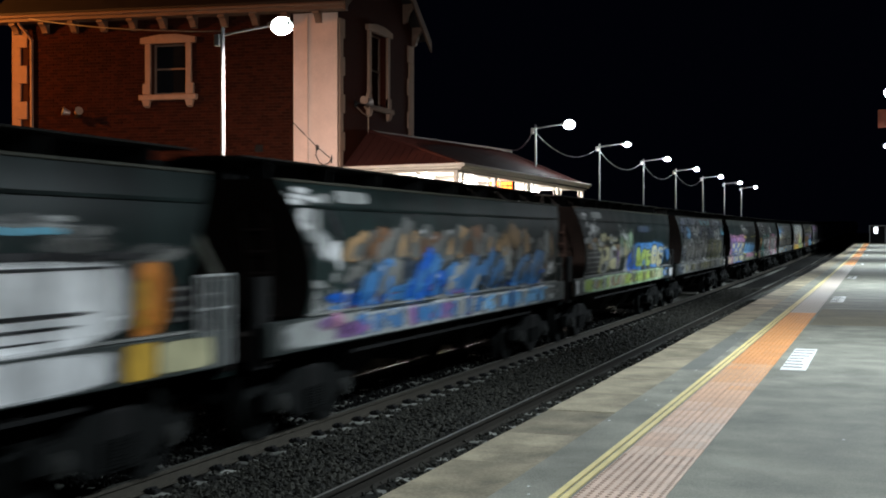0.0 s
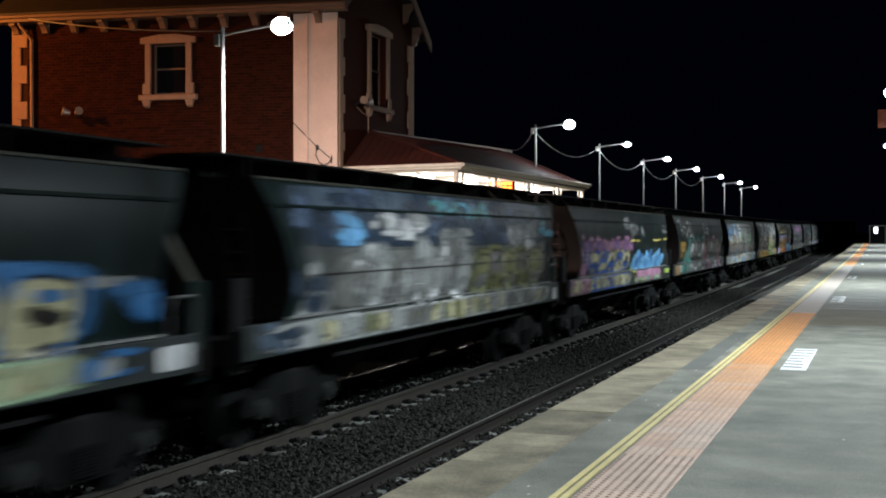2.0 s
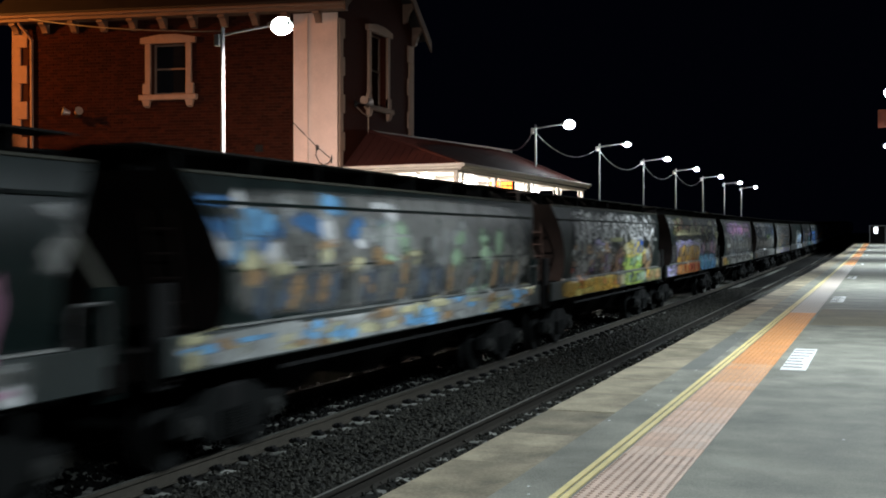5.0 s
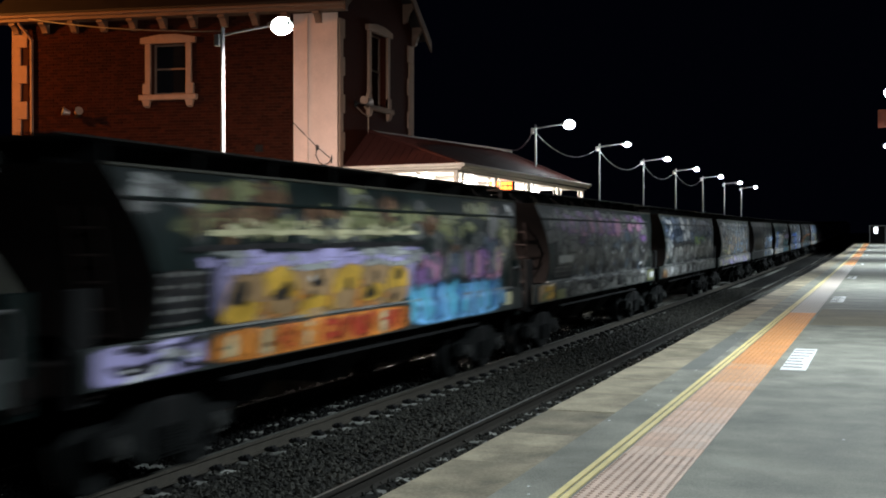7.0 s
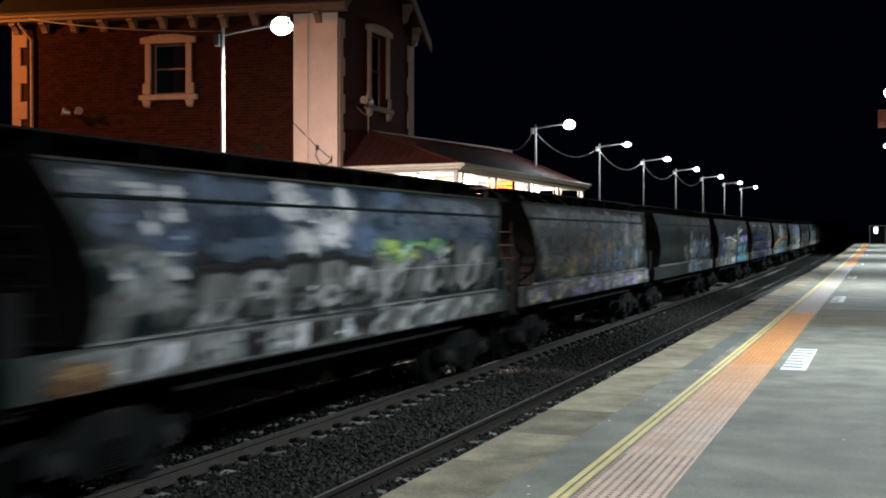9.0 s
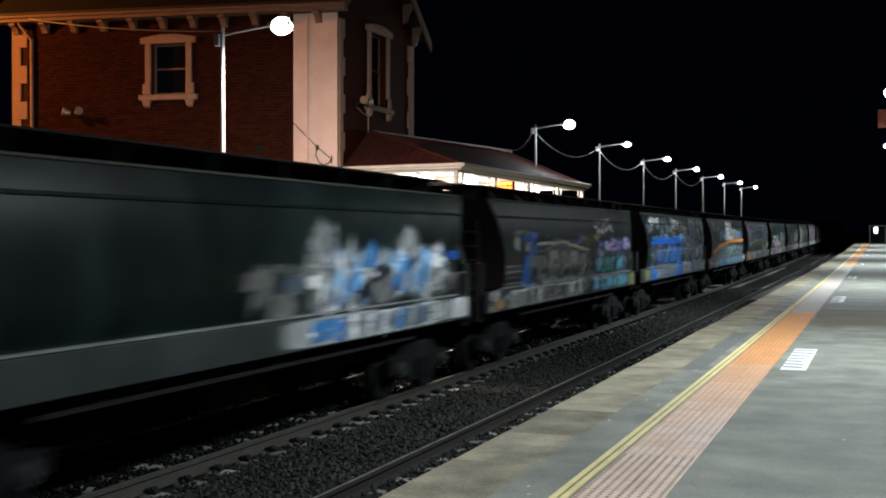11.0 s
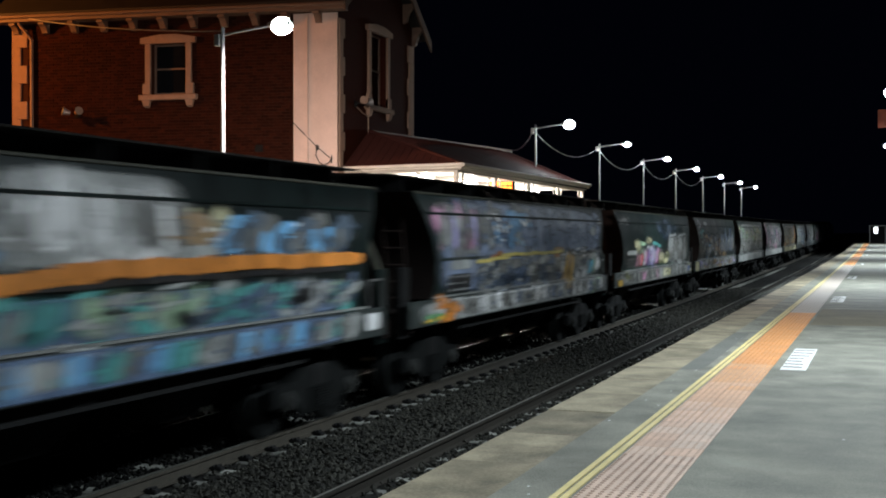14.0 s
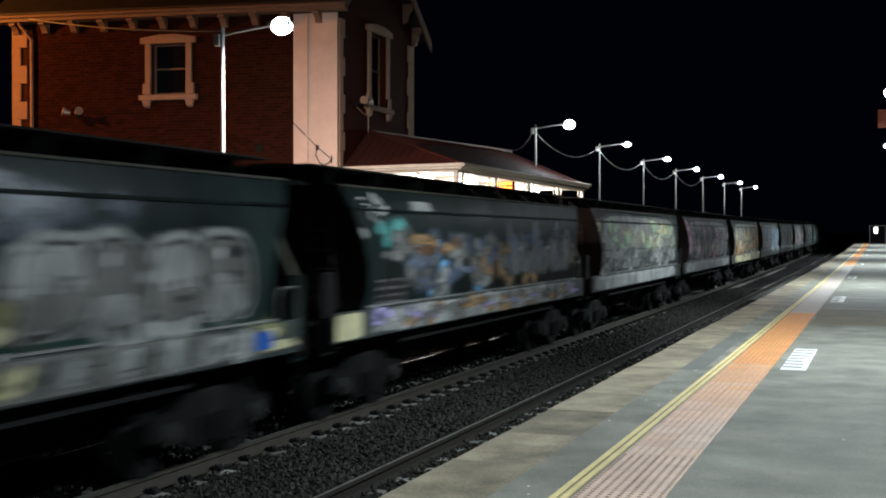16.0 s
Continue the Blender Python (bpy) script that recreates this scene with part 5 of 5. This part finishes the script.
PIECES[7] = [("C", .1, 1.0, 2.25, 3.05, ["pale", "ash", "grey"], None), ("V", .12, .52, 2.3, 3.0, ["pale", "white", "black", "ash"], None), ("T", .12, 1.0, 2.3, 3.02, ["white", "white", "pale"], None), ("T", .12, .9, 2.3, 3.02, ["white", "pale"], None), ("V", .5, 1., 2.35, 3.0, ["grey", "pale", "black", "ash"], None), ("P", .43, .57, 2.3, 2.42, ["olive"], None), ("C", .28, .42, 2.08, 2.35, ["lavender", "purple"], None), ("W", .14, .5, 1.95, 2.2, ["navy", "white", "black", "steel"], None), ("C", .1, .27, 1.5, 2.0, ["red", "red", "brown"], None), ("C", .25, .6, 1.5, 2.15, ["brown", "grey", "ash", "steel"], None), ("V", .26, .58, 1.5, 2.1, ["brown", "ash", "black", "purple"], None), ("C", .1, .6, 1.5, 2.3, ["ash", "pale", "tan"], None), ("P", .59, .82, 1.5, 2.05, ["lime"], None), ("P", .60, .82, 1.5, 2.08, ["lime"], None), ("C", .58, .84, 1.5, 1.95, ["green", "lime", "mint"], None), ("P", .61, .82, 1.85, 2.18, ["yellow"], None), ("C", .6, .84, 1.92, 2.28, ["yellow", "cream"], None), ("S", .70, .80, 1.95, 2.35, ["royal", "yellow"], None), ("C", .69, .77, 2.25, 2.6, ["cream", "white"], None), ("C", .82, .95, 1.55, 2.3, ["tan", "pale", "ash"], None), ("P", .0, .52, 1.12, 1.49, ["gold"], None), ("C", .05, .5, 1.12, 1.5, ["gold", "yellow", "orange"], None), ("V", .5, .6, 1.12, 1.5, ["ash", "tan", "cream"], None), ("P", .58, .82, 1.12, 1.49, ["lime"], None), ("V", .58, .84, 1.12, 1.5, ["lime", "navy", "pale", "mint"], None), ("P", .84, 1.05, 1.12, 1.49, ["olive"], None), ("C", .84, 1.05, 1.12, 1.5, ["tan", "brown", "gold"], None)]
PIECES[8] = [("C", .05, 1.02, 2.4, 3.08, ["olive", "grey", "olive", "brown"], None), ("C", 0., .1, 2.7, 3.06, ["pale", "ash"], None), ("R", .14, .6, 2.5, 2.52, ["cream"], None), ("T", .14, .6, 2.45, 2.65, ["cream", "olive"], None), ("R", .1, .62, 2.34, 2.36, ["black"], None), ("P", .12, .63, 1.52, 2.29, ["lavender"], None), ("C", .11, .63, 2.05, 2.32, ["lavender", "pale"], None), ("P", .14, .59, 1.5, 2.14, ["tan"], None), ("L", .14, .59, 1.5, 2.13, ["tan", "gold"], None), ("V", .15, .58, 1.5, 1.9, ["orange", "brown", "tan", "orange"], None), ("P", .12, .59, 1.12, 1.49, ["orange"], None), ("V", .12, .58, 1.12, 1.5, ["orange", "red", "orange", "cream", "red"], None), ("D", .03, .12, 1.55, 2.15, ["ash"], None), ("P", -.05, .11, 1.12, 1.49, ["lavender"], None), ("W", -.04, .1, 1.14, 1.46, ["black", "white", "navy"], None), ("C", .63, .97, 1.75, 2.5, ["purple", "grey", "steel", "brown"], None), ("V", .63, .97, 1.7, 2.3, ["purple", "ash", "steel", "pink"], None), ("C", .82, .95, 1.6, 2.2, ["pink", "purple"], None), ("C", .93, 1.04, 1.9, 2.75, ["cream", "olive", "ash"], None), ("P", .59, .97, 1.12, 1.7, ["sky"], None), ("V", .59, .98, 1.12, 1.8, ["sky", "blue", "cyan", "sky"], None), ("P", .97, 1.02, 1.2, 1.45, ["cream"], None), ("C", 1., 1.04, 2.75, 3.02, ["white", "pale"], None)]
PIECES[9] = [("P", .06, 1.02, 1.52, 3.08, ["grey"], None), ("C", .05, 1.0, 2.3, 3.05, ["ash", "grey", "purple"], None), ("C", .1, .95, 2.45, 2.95, ["purple", "pink", "ash"], None), ("V", .12, .7, 2.45, 2.95, ["pink", "purple", "ash"], None), ("C", .1, 1.0, 1.5, 2.45, ["ash", "grey", "steel"], None), ("L", .24, .95, 1.3, 2.34, ["black", "grey"], None), ("S", .28, .98, 1.5, 2.35, ["black", "ash", "steel", "black"], None), ("V", .3, .95, 1.5, 2.2, ["black", "ash", "grey"], None), ("P", .1, .22, 1.88, 2.05, ["pale"], None), ("D", .08, .21, 1.56, 1.84, ["ash"], None), ("P", -.04, .07, 1.12, 1.48, ["tan"], None), ("C", -.03, .06, 1.14, 1.46, ["gold", "olive"], None), ("P", .08, .14, 1.12, 1.34, ["olive"], None), ("P", .13, .97, 1.12, 1.49, ["ash"], None), ("C", .13, .97, 1.12, 1.5, ["grey", "ash", "black"], None), ("C", .88, .97, 1.3, 1.8, ["pale", "black", "white"], None), ("P", .97, 1.06, 1.14, 1.47, ["olive"], None), ("P", .99, 1.05, 1.22, 1.40, ["white"], None)]
PIECES[10] = [("P", .03, 1.03, 1.9, 3.09, ["steel"], None), ("C", .05, 1.02, 2.35, 3.05, ["steel", "navy", "slate"], None), ("C", .02, .13, 2.85, 3.05, ["pale", "white"], None), ("T", .04, .16, 2.0, 2.9, ["white", "pale"], None), ("C", .05, .14, 1.6, 2.4, ["pale", "ash"], None), ("C", .34, .5, 2.25, 3.0, ["ash", "pale", "white"], None), ("T", .35, .5, 2.3, 3.0, ["white", "pale"], None), ("P", .15, .26, 1.5, 1.9, ["pale"], None), ("C", .15, .56, 1.5, 2.2, ["grey", "ash", "black"], None), ("L", .18, .56, 1.52, 2.18, ["ash", "pale", "grey"], "black"), ("S", .18, .56, 1.5, 2.1, ["black", "pale", "ash"], None), ("C", .56, 1.0, 1.5, 2.4, ["ash", "grey", "steel"], None), ("S", .58, 1.0, 1.6, 2.4, ["ash", "pale", "black", "grey"], None), ("T", .56, .82, 2.2, 2.4, ["lime", "green", "mint"], None), ("W", .56, .7, 2.1, 2.4, ["lime", "green", "ash"], None), ("P", .5, 1.02, 1.985, 2.0, ["pale"], None), ("P", -.04, .56, 1.12, 1.49, ["ash"], None), ("V", .06, .56, 1.12, 1.5, ["pale", "black", "ash", "white"], None), ("C", -.04, .06, 1.12, 1.5, ["tan", "brown"], None), ("P", .56, 1.04, 1.12, 1.49, ["ash"], None), ("S", .56, 1.02, 1.12, 1.5, ["pale", "grey", "ash"], None)]
PIECES[11] = [("P", .02, 1.03, 1.52, 3.05, ["ash"], None), ("C", .03, 1.0, 1.9, 3.02, ["pale", "steel", "ash"], None), ("W", .1, 1.0, 1.6, 2.44, ["tan", "ash", "steel", "grey"], None), ("V", .3, .95, 1.5, 2.3, ["ash", "tan", "steel", "sky"], None), ("P", -.02, 1.05, 1.12, 1.49, ["ash"], None), ("C", 0., 1.05, 1.12, 1.5, ["lavender", "pale", "lavender", "cream"], None), ("C", .1, .33, 1.5, 1.92, ["cream", "lime", "ash"], None)]
PIECES[12] = [("C", .45, .58, 1.5, 2.2, ["grey", "ash", "steel"], None), ("C", .58, .98, 1.5, 2.5, ["pale", "ash", "white"], None), ("V", .60, .97, 1.5, 2.42, ["pale", "white", "sky", "ash", "blue"], None), ("S", .64, .72, 1.7, 2.3, ["blue", "sky"], None), ("V", .60, .68, 1.5, 2.45, ["pale", "white"], None), ("S", .80, .92, 1.65, 2.35, ["sky", "blue", "pale"], None), ("S", .7, .8, 1.5, 2.2, ["pale", "black", "ash"], None), ("C", .72, .8, 1.5, 1.8, ["royal", "navy"], None), ("C", .9, .98, 1.5, 2.25, ["pale", "white"], None), ("P", .98, 1.03, 2.08, 2.24, ["royal"], None), ("C", .98, 1.04, 1.5, 2.0, ["grey", "ash"], None), ("P", .5, 1.0, 1.12, 1.49, ["pale"], None), ("V", .56, 1.0, 1.12, 1.5, ["pale", "blue", "white", "pale", "steel"], None), ("P", 1.0, 1.07, 1.14, 1.48, ["white"], None)]
PIECES[13] = [("C", .08, .2, 2.1, 2.65, ["ash", "pale", "grey"], None), ("D", .02, .14, 1.52, 1.95, ["pale"], None), ("P", .17, .58, 1.5, 2.3, ["ash"], None), ("C", .16, .6, 2.18, 2.55, ["royal", "lavender", "navy"], None), ("S", .14, .2, 1.2, 2.35, ["royal", "blue"], None), ("R", .24, .42, 2.30, 2.33, ["cream"], None), ("R", .42, .58, 2.30, 2.15, ["cream"], None), ("V", .18, .58, 1.5, 2.24, ["pale", "ash", "pale", "black"], None), ("L", .22, .58, 1.5, 2.2, ["ash", "pale"], "ash"), ("S", .24, .58, 1.5, 2.1, ["black", "ash", "black"], None), ("S", .56, .66, 1.12, 2.1, ["navy", "black"], None), ("C", .57, .7, 2.25, 2.55, ["brown", "olive"], None), ("C", .64, 1.0, 1.5, 2.1, ["teal", "steel", "navy"], None), ("V", .66, .98, 1.5, 2.05, ["teal", "steel", "cyan", "navy"], None), ("C", .64, 1.0, 2.0, 2.4, ["purple", "lavender", "royal"], None), ("T", .66, .82, 2.5, 2.85, ["pale", "white"], None), ("P", .03, .58, 1.12, 1.49, ["pale"], None), ("V", .15, .58, 1.12, 1.5, ["pale", "ash", "white", "grey"], None), ("C", -.04, .1, 1.12, 1.5, ["tan", "pale", "brown"], None), ("P", .66, .98, 1.12, 1.49, ["steel"], None), ("V", .64, .98, 1.12, 1.5, ["cyan", "teal", "steel", "sky"], None), ("P", .98, 1.06, 1.12, 1.46, ["olive"], None)]
PIECES[14] = [("C", .05, 1.02, 2.4, 3.05, ["steel", "grey", "grey"], None), ("P", .08, .22, 2.82, 2.99, ["pale"], None), ("T", .08, .22, 2.8, 3.0, ["white", "grey"], None), ("T", .42, .6, 2.72, 2.96, ["white", "pale"], None), ("C", .52, .72, 2.4, 2.75, ["brown", "ash", "grey"], None), ("C", .08, .6, 1.5, 2.2, ["navy", "steel", "grey"], None), ("C", .08, .57, 2.25, 2.46, ["sky", "steel", "blue"], None), ("R", .10, .56, 2.24, 2.25, ["royal"], None), ("R", .12, .52, 2.33, 2.34, ["royal"], None), ("C", .52, .62, 2.15, 2.5, ["pale", "white", "sky"], None), ("V", .14, .5, 1.5, 2.2, ["royal", "grey", "navy", "royal", "steel"], None), ("S", .3, .56, 1.55, 2.15, ["royal", "blue", "navy"], None), ("S", .48, .57, 1.12, 2.2, ["royal", "blue"], None), ("C", .6, 1.02, 1.5, 2.4, ["steel", "grey", "slate", "ash"], None), ("W", .6, 1.02, 1.52, 2.4, ["steel", "ash", "black", "slate"], None), ("C", .72, 1.03, 1.5, 3.0, ["slate", "ash", "pale"], None), ("V", .85, 1.02, 1.5, 2.3, ["slate", "pale", "lavender"], None), ("P", .08, 1.02, 1.985, 2.0, ["pale"], None), ("P", .12, 1.04, 1.12, 1.49, ["slate"], None), ("V", .14, 1.03, 1.12, 1.5, ["ash", "slate", "grey", "pale"], None), ("S", .07, .16, 1.12, 1.5, ["royal", "blue"], None), ("S", .47, .56, 1.12, 1.5, ["royal", "blue"], None), ("P", -.03, .07, 1.14, 1.46, ["olive"], None)]
PIECES[15] = [("C", .03, .12, 2.3, 3.05, ["ash", "grey"], None), ("C", .14, .27, 2.6, 2.9, ["ash", "grey"], None), ("W", .27, .42, 2.2, 2.62, ["sky", "steel", "pale"], None), ("C", .27, .42, 2.25, 2.6, ["sky", "steel"], None), ("P", .43, .66, 2.16, 3.06, ["pale"], None), ("C", .42, .68, 2.12, 3.06, ["white", "pale", "white"], None), ("V", .43, .66, 2.2, 3.0, ["white", "pale", "ash"], None), ("C", .64, .74, 2.3, 2.7, ["cream", "tan"], None), ("C", .7, 1.0, 2.15, 2.75, ["black", "steel", "ash"], None), ("S", .72, .98, 2.25, 2.75, ["sky", "steel", "ash"], None), ("C", .72, .92, 2.1, 2.35, ["tan", "pale"], None), ("P", .14, 1.0, 1.5, 1.95, ["slate"], None), ("V", .14, 1.0, 1.5, 2.0, ["mint", "slate", "pale", "steel", "teal"], None), ("W", .14, 1.0, 1.5, 1.98, ["pale", "steel", "teal", "slate", "black"], None), ("R", .16, .42, 1.80, 2.02, ["black"], None), ("R", .42, .95, 2.03, 2.06, ["black"], None), ("R", .08, .22, 1.74, 1.92, ["orange"], None), ("R", .22, .52, 1.95, 2.14, ["orange"], None), ("R", .5, .99, 2.16, 2.18, ["orange"], None), ("C", .05, .2, 1.5, 1.8, ["orange", "tan", "brown"], None), ("P", .1, 1.0, 1.12, 1.49, ["slate"], None), ("V", .12, 1.0, 1.12, 1.5, ["teal", "sky", "ash", "pale", "slate"], None), ("C", -.04, .15, 1.12, 1.5, ["tan", "pink", "brown", "pale"], None), ("P", 1.02, 1.06, 1.2, 1.44, ["white"], None)]
PIECES[16] = [("P", .03, 1.03, 1.52, 3.09, ["haze"], None), ("C", .03, .5, 2.2, 3.08, ["slate", "haze", "ash"], None), ("C", .04, .25, 2.15, 3.0, ["pale", "pink", "ash"], None), ("V", .06, .24, 2.15, 2.95, ["pale", "lavender", "ash"], None), ("C", .27, .5, 2.25, 2.95, ["sky", "pale", "slate"], None), ("T", .27, .5, 2.3, 2.9, ["white", "sky"], None), ("C", .45, 1.02, 2.2, 3.05, ["haze", "slate", "haze"], None), ("C", .93, 1.02, 2.5, 2.9, ["pale", "slate"], None), ("P", .2, 1.02, 1.5, 2.05, ["ash"], None), ("C", .2, 1.02, 1.5, 2.1, ["ash", "slate", "pale", "steel"], None), ("W", .22, .98, 1.5, 2.05, ["ash", "slate", "pale", "navy"], None), ("P", .09, .18, 1.92, 2.08, ["pale"], None), ("D", .08, .19, 1.54, 1.86, ["pale"], None), ("C", .7, 1.0, 1.5, 2.05, ["pale", "ash", "white"], None), ("W", .70, 1.0, 2.0, 2.2, ["black", "black", "white", "black"], None), ("V", .91, .97, 1.5, 2.0, ["mint", "cyan", "pale"], None), ("R", .22, .34, 2.03, 2.08, ["yellow"], None), ("R", .34, .68, 2.12, 2.13, ["yellow"], None), ("C", .28, .35, 2.05, 2.25, ["gold", "orange"], None), ("C", .64, .70, 1.95, 2.3, ["gold", "orange", "tan"], None), ("S", .72, .78, 1.2, 2.1, ["gold", "tan"], None), ("P", -.04, 1.04, 1.12, 1.49, ["pale"], None), ("V", .14, 1.04, 1.12, 1.5, ["pale", "ash", "slate", "white"], None), ("C", 0., .13, 1.12, 1.5, ["gold", "orange", "green", "pale"], None), ("C", .92, .98, 1.12, 1.7, ["mint", "pale"], None)]
PIECES[17] = [("C", .03, .15, 2.75, 3.0, ["ash", "grey"], None), ("C", .5, .8, 2.4, 3.0, ["navy", "steel"], None), ("P", .08, .2, 1.92, 2.05, ["pale"], None), ("D", .08, .2, 1.55, 1.86, ["ash"], None), ("C", .20, .28, 1.85, 2.38, ["white", "mint", "cream"], None), ("V", .2, .3, 1.5, 2.0, ["brown", "pink", "red"], None), ("V", .27, .36, 1.5, 2.15, ["purple", "pink", "pale"], None), ("C", .34, .43, 2.0, 2.38, ["cream", "white"], None), ("V", .36, .51, 1.5, 2.2, ["pink", "pale", "lavender", "ash"], None), ("R", .43, .5, 2.25, 2.15, ["teal"], None), ("L", .51, .66, 1.5, 2.0, ["cream", "olive"], "black"), ("P", .67, .97, 1.5, 2.3, ["grey"], None), ("L", .66, .98, 1.5, 2.45, ["pale", "ash"], "pale"), ("V", .67, .97, 1.5, 2.3, ["ash", "pale", "pale", "grey"], None), ("P", -.04, 1.0, 1.12, 1.49, ["ash"], None), ("C", -.04, .18, 1.12, 1.5, ["olive", "ash", "grey"], None), ("P", -.03, .02, 1.13, 1.3, ["gold"], None), ("V", .18, .5, 1.12, 1.5, ["pink", "ash", "grey", "ash"], None), ("V", .5, .67, 1.12, 1.5, ["cream", "olive", "pale"], None), ("V", .67, 1.0, 1.12, 1.5, ["ash", "pale", "grey"], None), ("C", .93, 1.05, 1.12, 1.5, ["olive", "cream", "pale"], None), ("P", .985, 1.02, 1.2, 1.42, ["royal"], None), ("P", .02, 1.02, 1.525, 1.585, ["forest"], None)]
PIECES[18] = [("T", .02, .1, 2.5, 3.05, ["white", "pale"], None), ("P", .18, .26, 2.82, 2.98, ["pale"], None), ("C", .08, .2, 2.1, 2.65, ["mint", "teal", "ash"], None), ("C", .15, .5, 1.6, 2.5, ["sky", "pale", "ash", "steel"], None), ("C", .16, .5, 1.6, 2.4, ["pale", "haze", "ash", "slate"], None), ("C", .2, .4, 2.2, 2.5, ["tan", "brown"], None), ("C", .45, 1.0, 1.55, 2.6, ["slate", "tan", "ash", "steel"], None), ("S", .6, .98, 1.7, 2.5, ["slate", "ash", "steel", "ash"], None), ("D", .06, .17, 1.48, 1.9, ["ash"], None), ("P", .03, 1.04, 1.12, 1.49, ["pale"], None), ("C", .03, 1.02, 1.12, 1.5, ["pale", "ash", "lavender", "tan"], None), ("P", -.06, .02, 1.12, 1.48, ["cream"], None)]
PIECES[19] = [("P", .02, 1.03, 1.52, 3.05, ["ash"], None), ("C", -0.01, 0.98, 2.08, 2.84, ["pale", "cream", "mint"], None), ("C", -0.03, 0.98, 1.45, 2.12, ["grey", "pale"], None), ("P", -0.08, 1.01, 1.12, 1.5, ["pale"], None)]
PIECES[20] = [("P", .02, 1.03, 1.52, 3.05, ["ash"], None), ("C", 0.03, 1.05, 1.45, 2.85, ["steel", "pale", "pink", "grey"], None), ("P", -0.08, 1.09, 1.12, 1.5, ["pale"], None)]
PIECES[21] = [("P", .02, 1.03, 1.52, 3.05, ["ash"], None), ("C", 0.06, 1.2, 1.26, 2.77, ["tan", "pale", "orange", "cream"], None), ("P", 0.02, 1.2, 1.12, 1.5, ["cream"], None)]
PIECES[22] = [("P", .02, 1.03, 1.52, 3.05, ["ash"], None), ("C", 0.23, 1.33, 1.29, 2.79, ["sky", "pale", "grey"], None)]
PIECES[23] = [("P", .02, 1.03, 1.52, 3.05, ["grey"], None), ("C", .0, 1., 1.3, 2.6, ["pale", "steel", "grey"], None)]
PIECES[24] = [("P", .02, 1.03, 1.52, 3.05, ["ash"], None), ("C", .2, 1., 1.3, 2.5, ["pink", "grey", "pale"], None)]
PIECES[25] = [("P", .02, 1.03, 1.52, 3.05, ["ash"], None), ("C", .2, 1., 1.3, 2.5, ["steel", "grey", "pale"], None)]
PIECES[26] = [("P", .02, 1.03, 1.52, 3.05, ["grey"], None), ("C", .0, .8, 1.3, 2.5, ["teal", "grey", "pale"], None)]
HUES = {0: "white and orange", 1: "blue and grey", 2: "lime, cream and blue", 3: "faded white and olive", 4: "yellow, blue and pink", 5: "silver, teal and pink", 6: "sky blue and cream", 7: "green and gold", 8: "orange, lavender and cyan", 9: "grey and purple", 10: "silver and green", 11: "faded pink and cyan", 12: "white and pale blue", 13: "blue, purple and teal", 14: "royal blue and white", 15: "orange and teal", 16: "pale blue and gold", 17: "pink, silver and olive", 18: "teal and tan"}
proto = make_wagon()
wagons = [proto] + [copy_thing(proto, pose(0, 0, 0)) for _ in range(27)]
for k, wg in enumerate(wagons):
    tagged(wg, "dark grey grain hopper wagon with " + HUES.get(k, "faded pale") + " graffiti", "railway wagon", "wagons of the freight train")
    if k == 0:
        for x0, x1 in ((6.02, 6.24), (6.42, 6.68)):
            bm = bmesh.new()
            for i in range(3):
                xx = x0 + (x1 - x0) * i / 2
                tube(bm, (xx, -1.47, 1.12 if x0 > 6 else 1.49), (xx, -1.47, 2.06), 0.017, seg=6)
            for zz in (1.72, 2.06):
                tube(bm, (x0 - (.2 if x0 > 6.3 and zz > 2 else 0), -1.47, zz), (x1, -1.47, zz), 0.015, seg=6)
            part("safety_rail", bm, mat("white_safety_rail_paint", (0.40, 0.41, 0.40), 0.5, var=0.2), wg, "white tubular safety rail")
    graffiti(wg, PIECES.get(k, [("P", .02, 1.03, 1.52, 3.05, ["ash"], None), ("C", .05, .95, 1.3, 2.5, ["grey", "pale", "steel"], None)]), 100 + k)


def motions():
    """The train runs towards the viewer, slowly gaining speed; its wheels roll."""
    first, speed, gain = 12.22, 14.85, 0.028
    lag = lambda t: float(np.interp(t, (0, 1, 2, 3, 4, 6.5, 7, 8, 8.7, 9.1, 11.5, 12.5, 13.5, 14.5, 15.5, 16), (-.38, -.38, -.08, -.02, .06, .12, .2, .6, .9, .85, .45, .32, .08, -.03, -.05, -.2)))   # small changes of pace
    run = lambda t: speed * t + gain * t * t - lag(t)
    for k, wg in enumerate(wagons):
        rows = []
        for i in range(33):
            t = 0.5 * i
            s = first + LEN * (k - 0.5) - run(t)
            a, b = rise(s - 5.15), rise(s + 5.15)
            rows.append((t, pose(s, TRACK_FAR, RAIL + (a + b) / 2, 0, -math.degrees(math.atan((b - a) / 10.3)), 0)))
        walk(wg, rows)
    axles = [o for o in proto.children_recursive if o.name.startswith("wheelset")]
    for j, ax in enumerate(axles):
        x = ax.location.x
        walk(ax, [(i / FPS, pose(x, 0, 0.462, 0, -math.degrees(run(i / FPS) / 0.46), 0)) for i in range(int(END * FPS) + 1)])
    for wg in wagons[1:]:
        for ax, own in zip(axles, [o for o in wg.children_recursive if o.name.startswith("wheelset")]):
            own.rotation_mode = "QUATERNION"
            keys = own.animation_data_create()
            keys.action = ax.animation_data.action
            keys.action_slot = ax.animation_data.action_slot


motions()
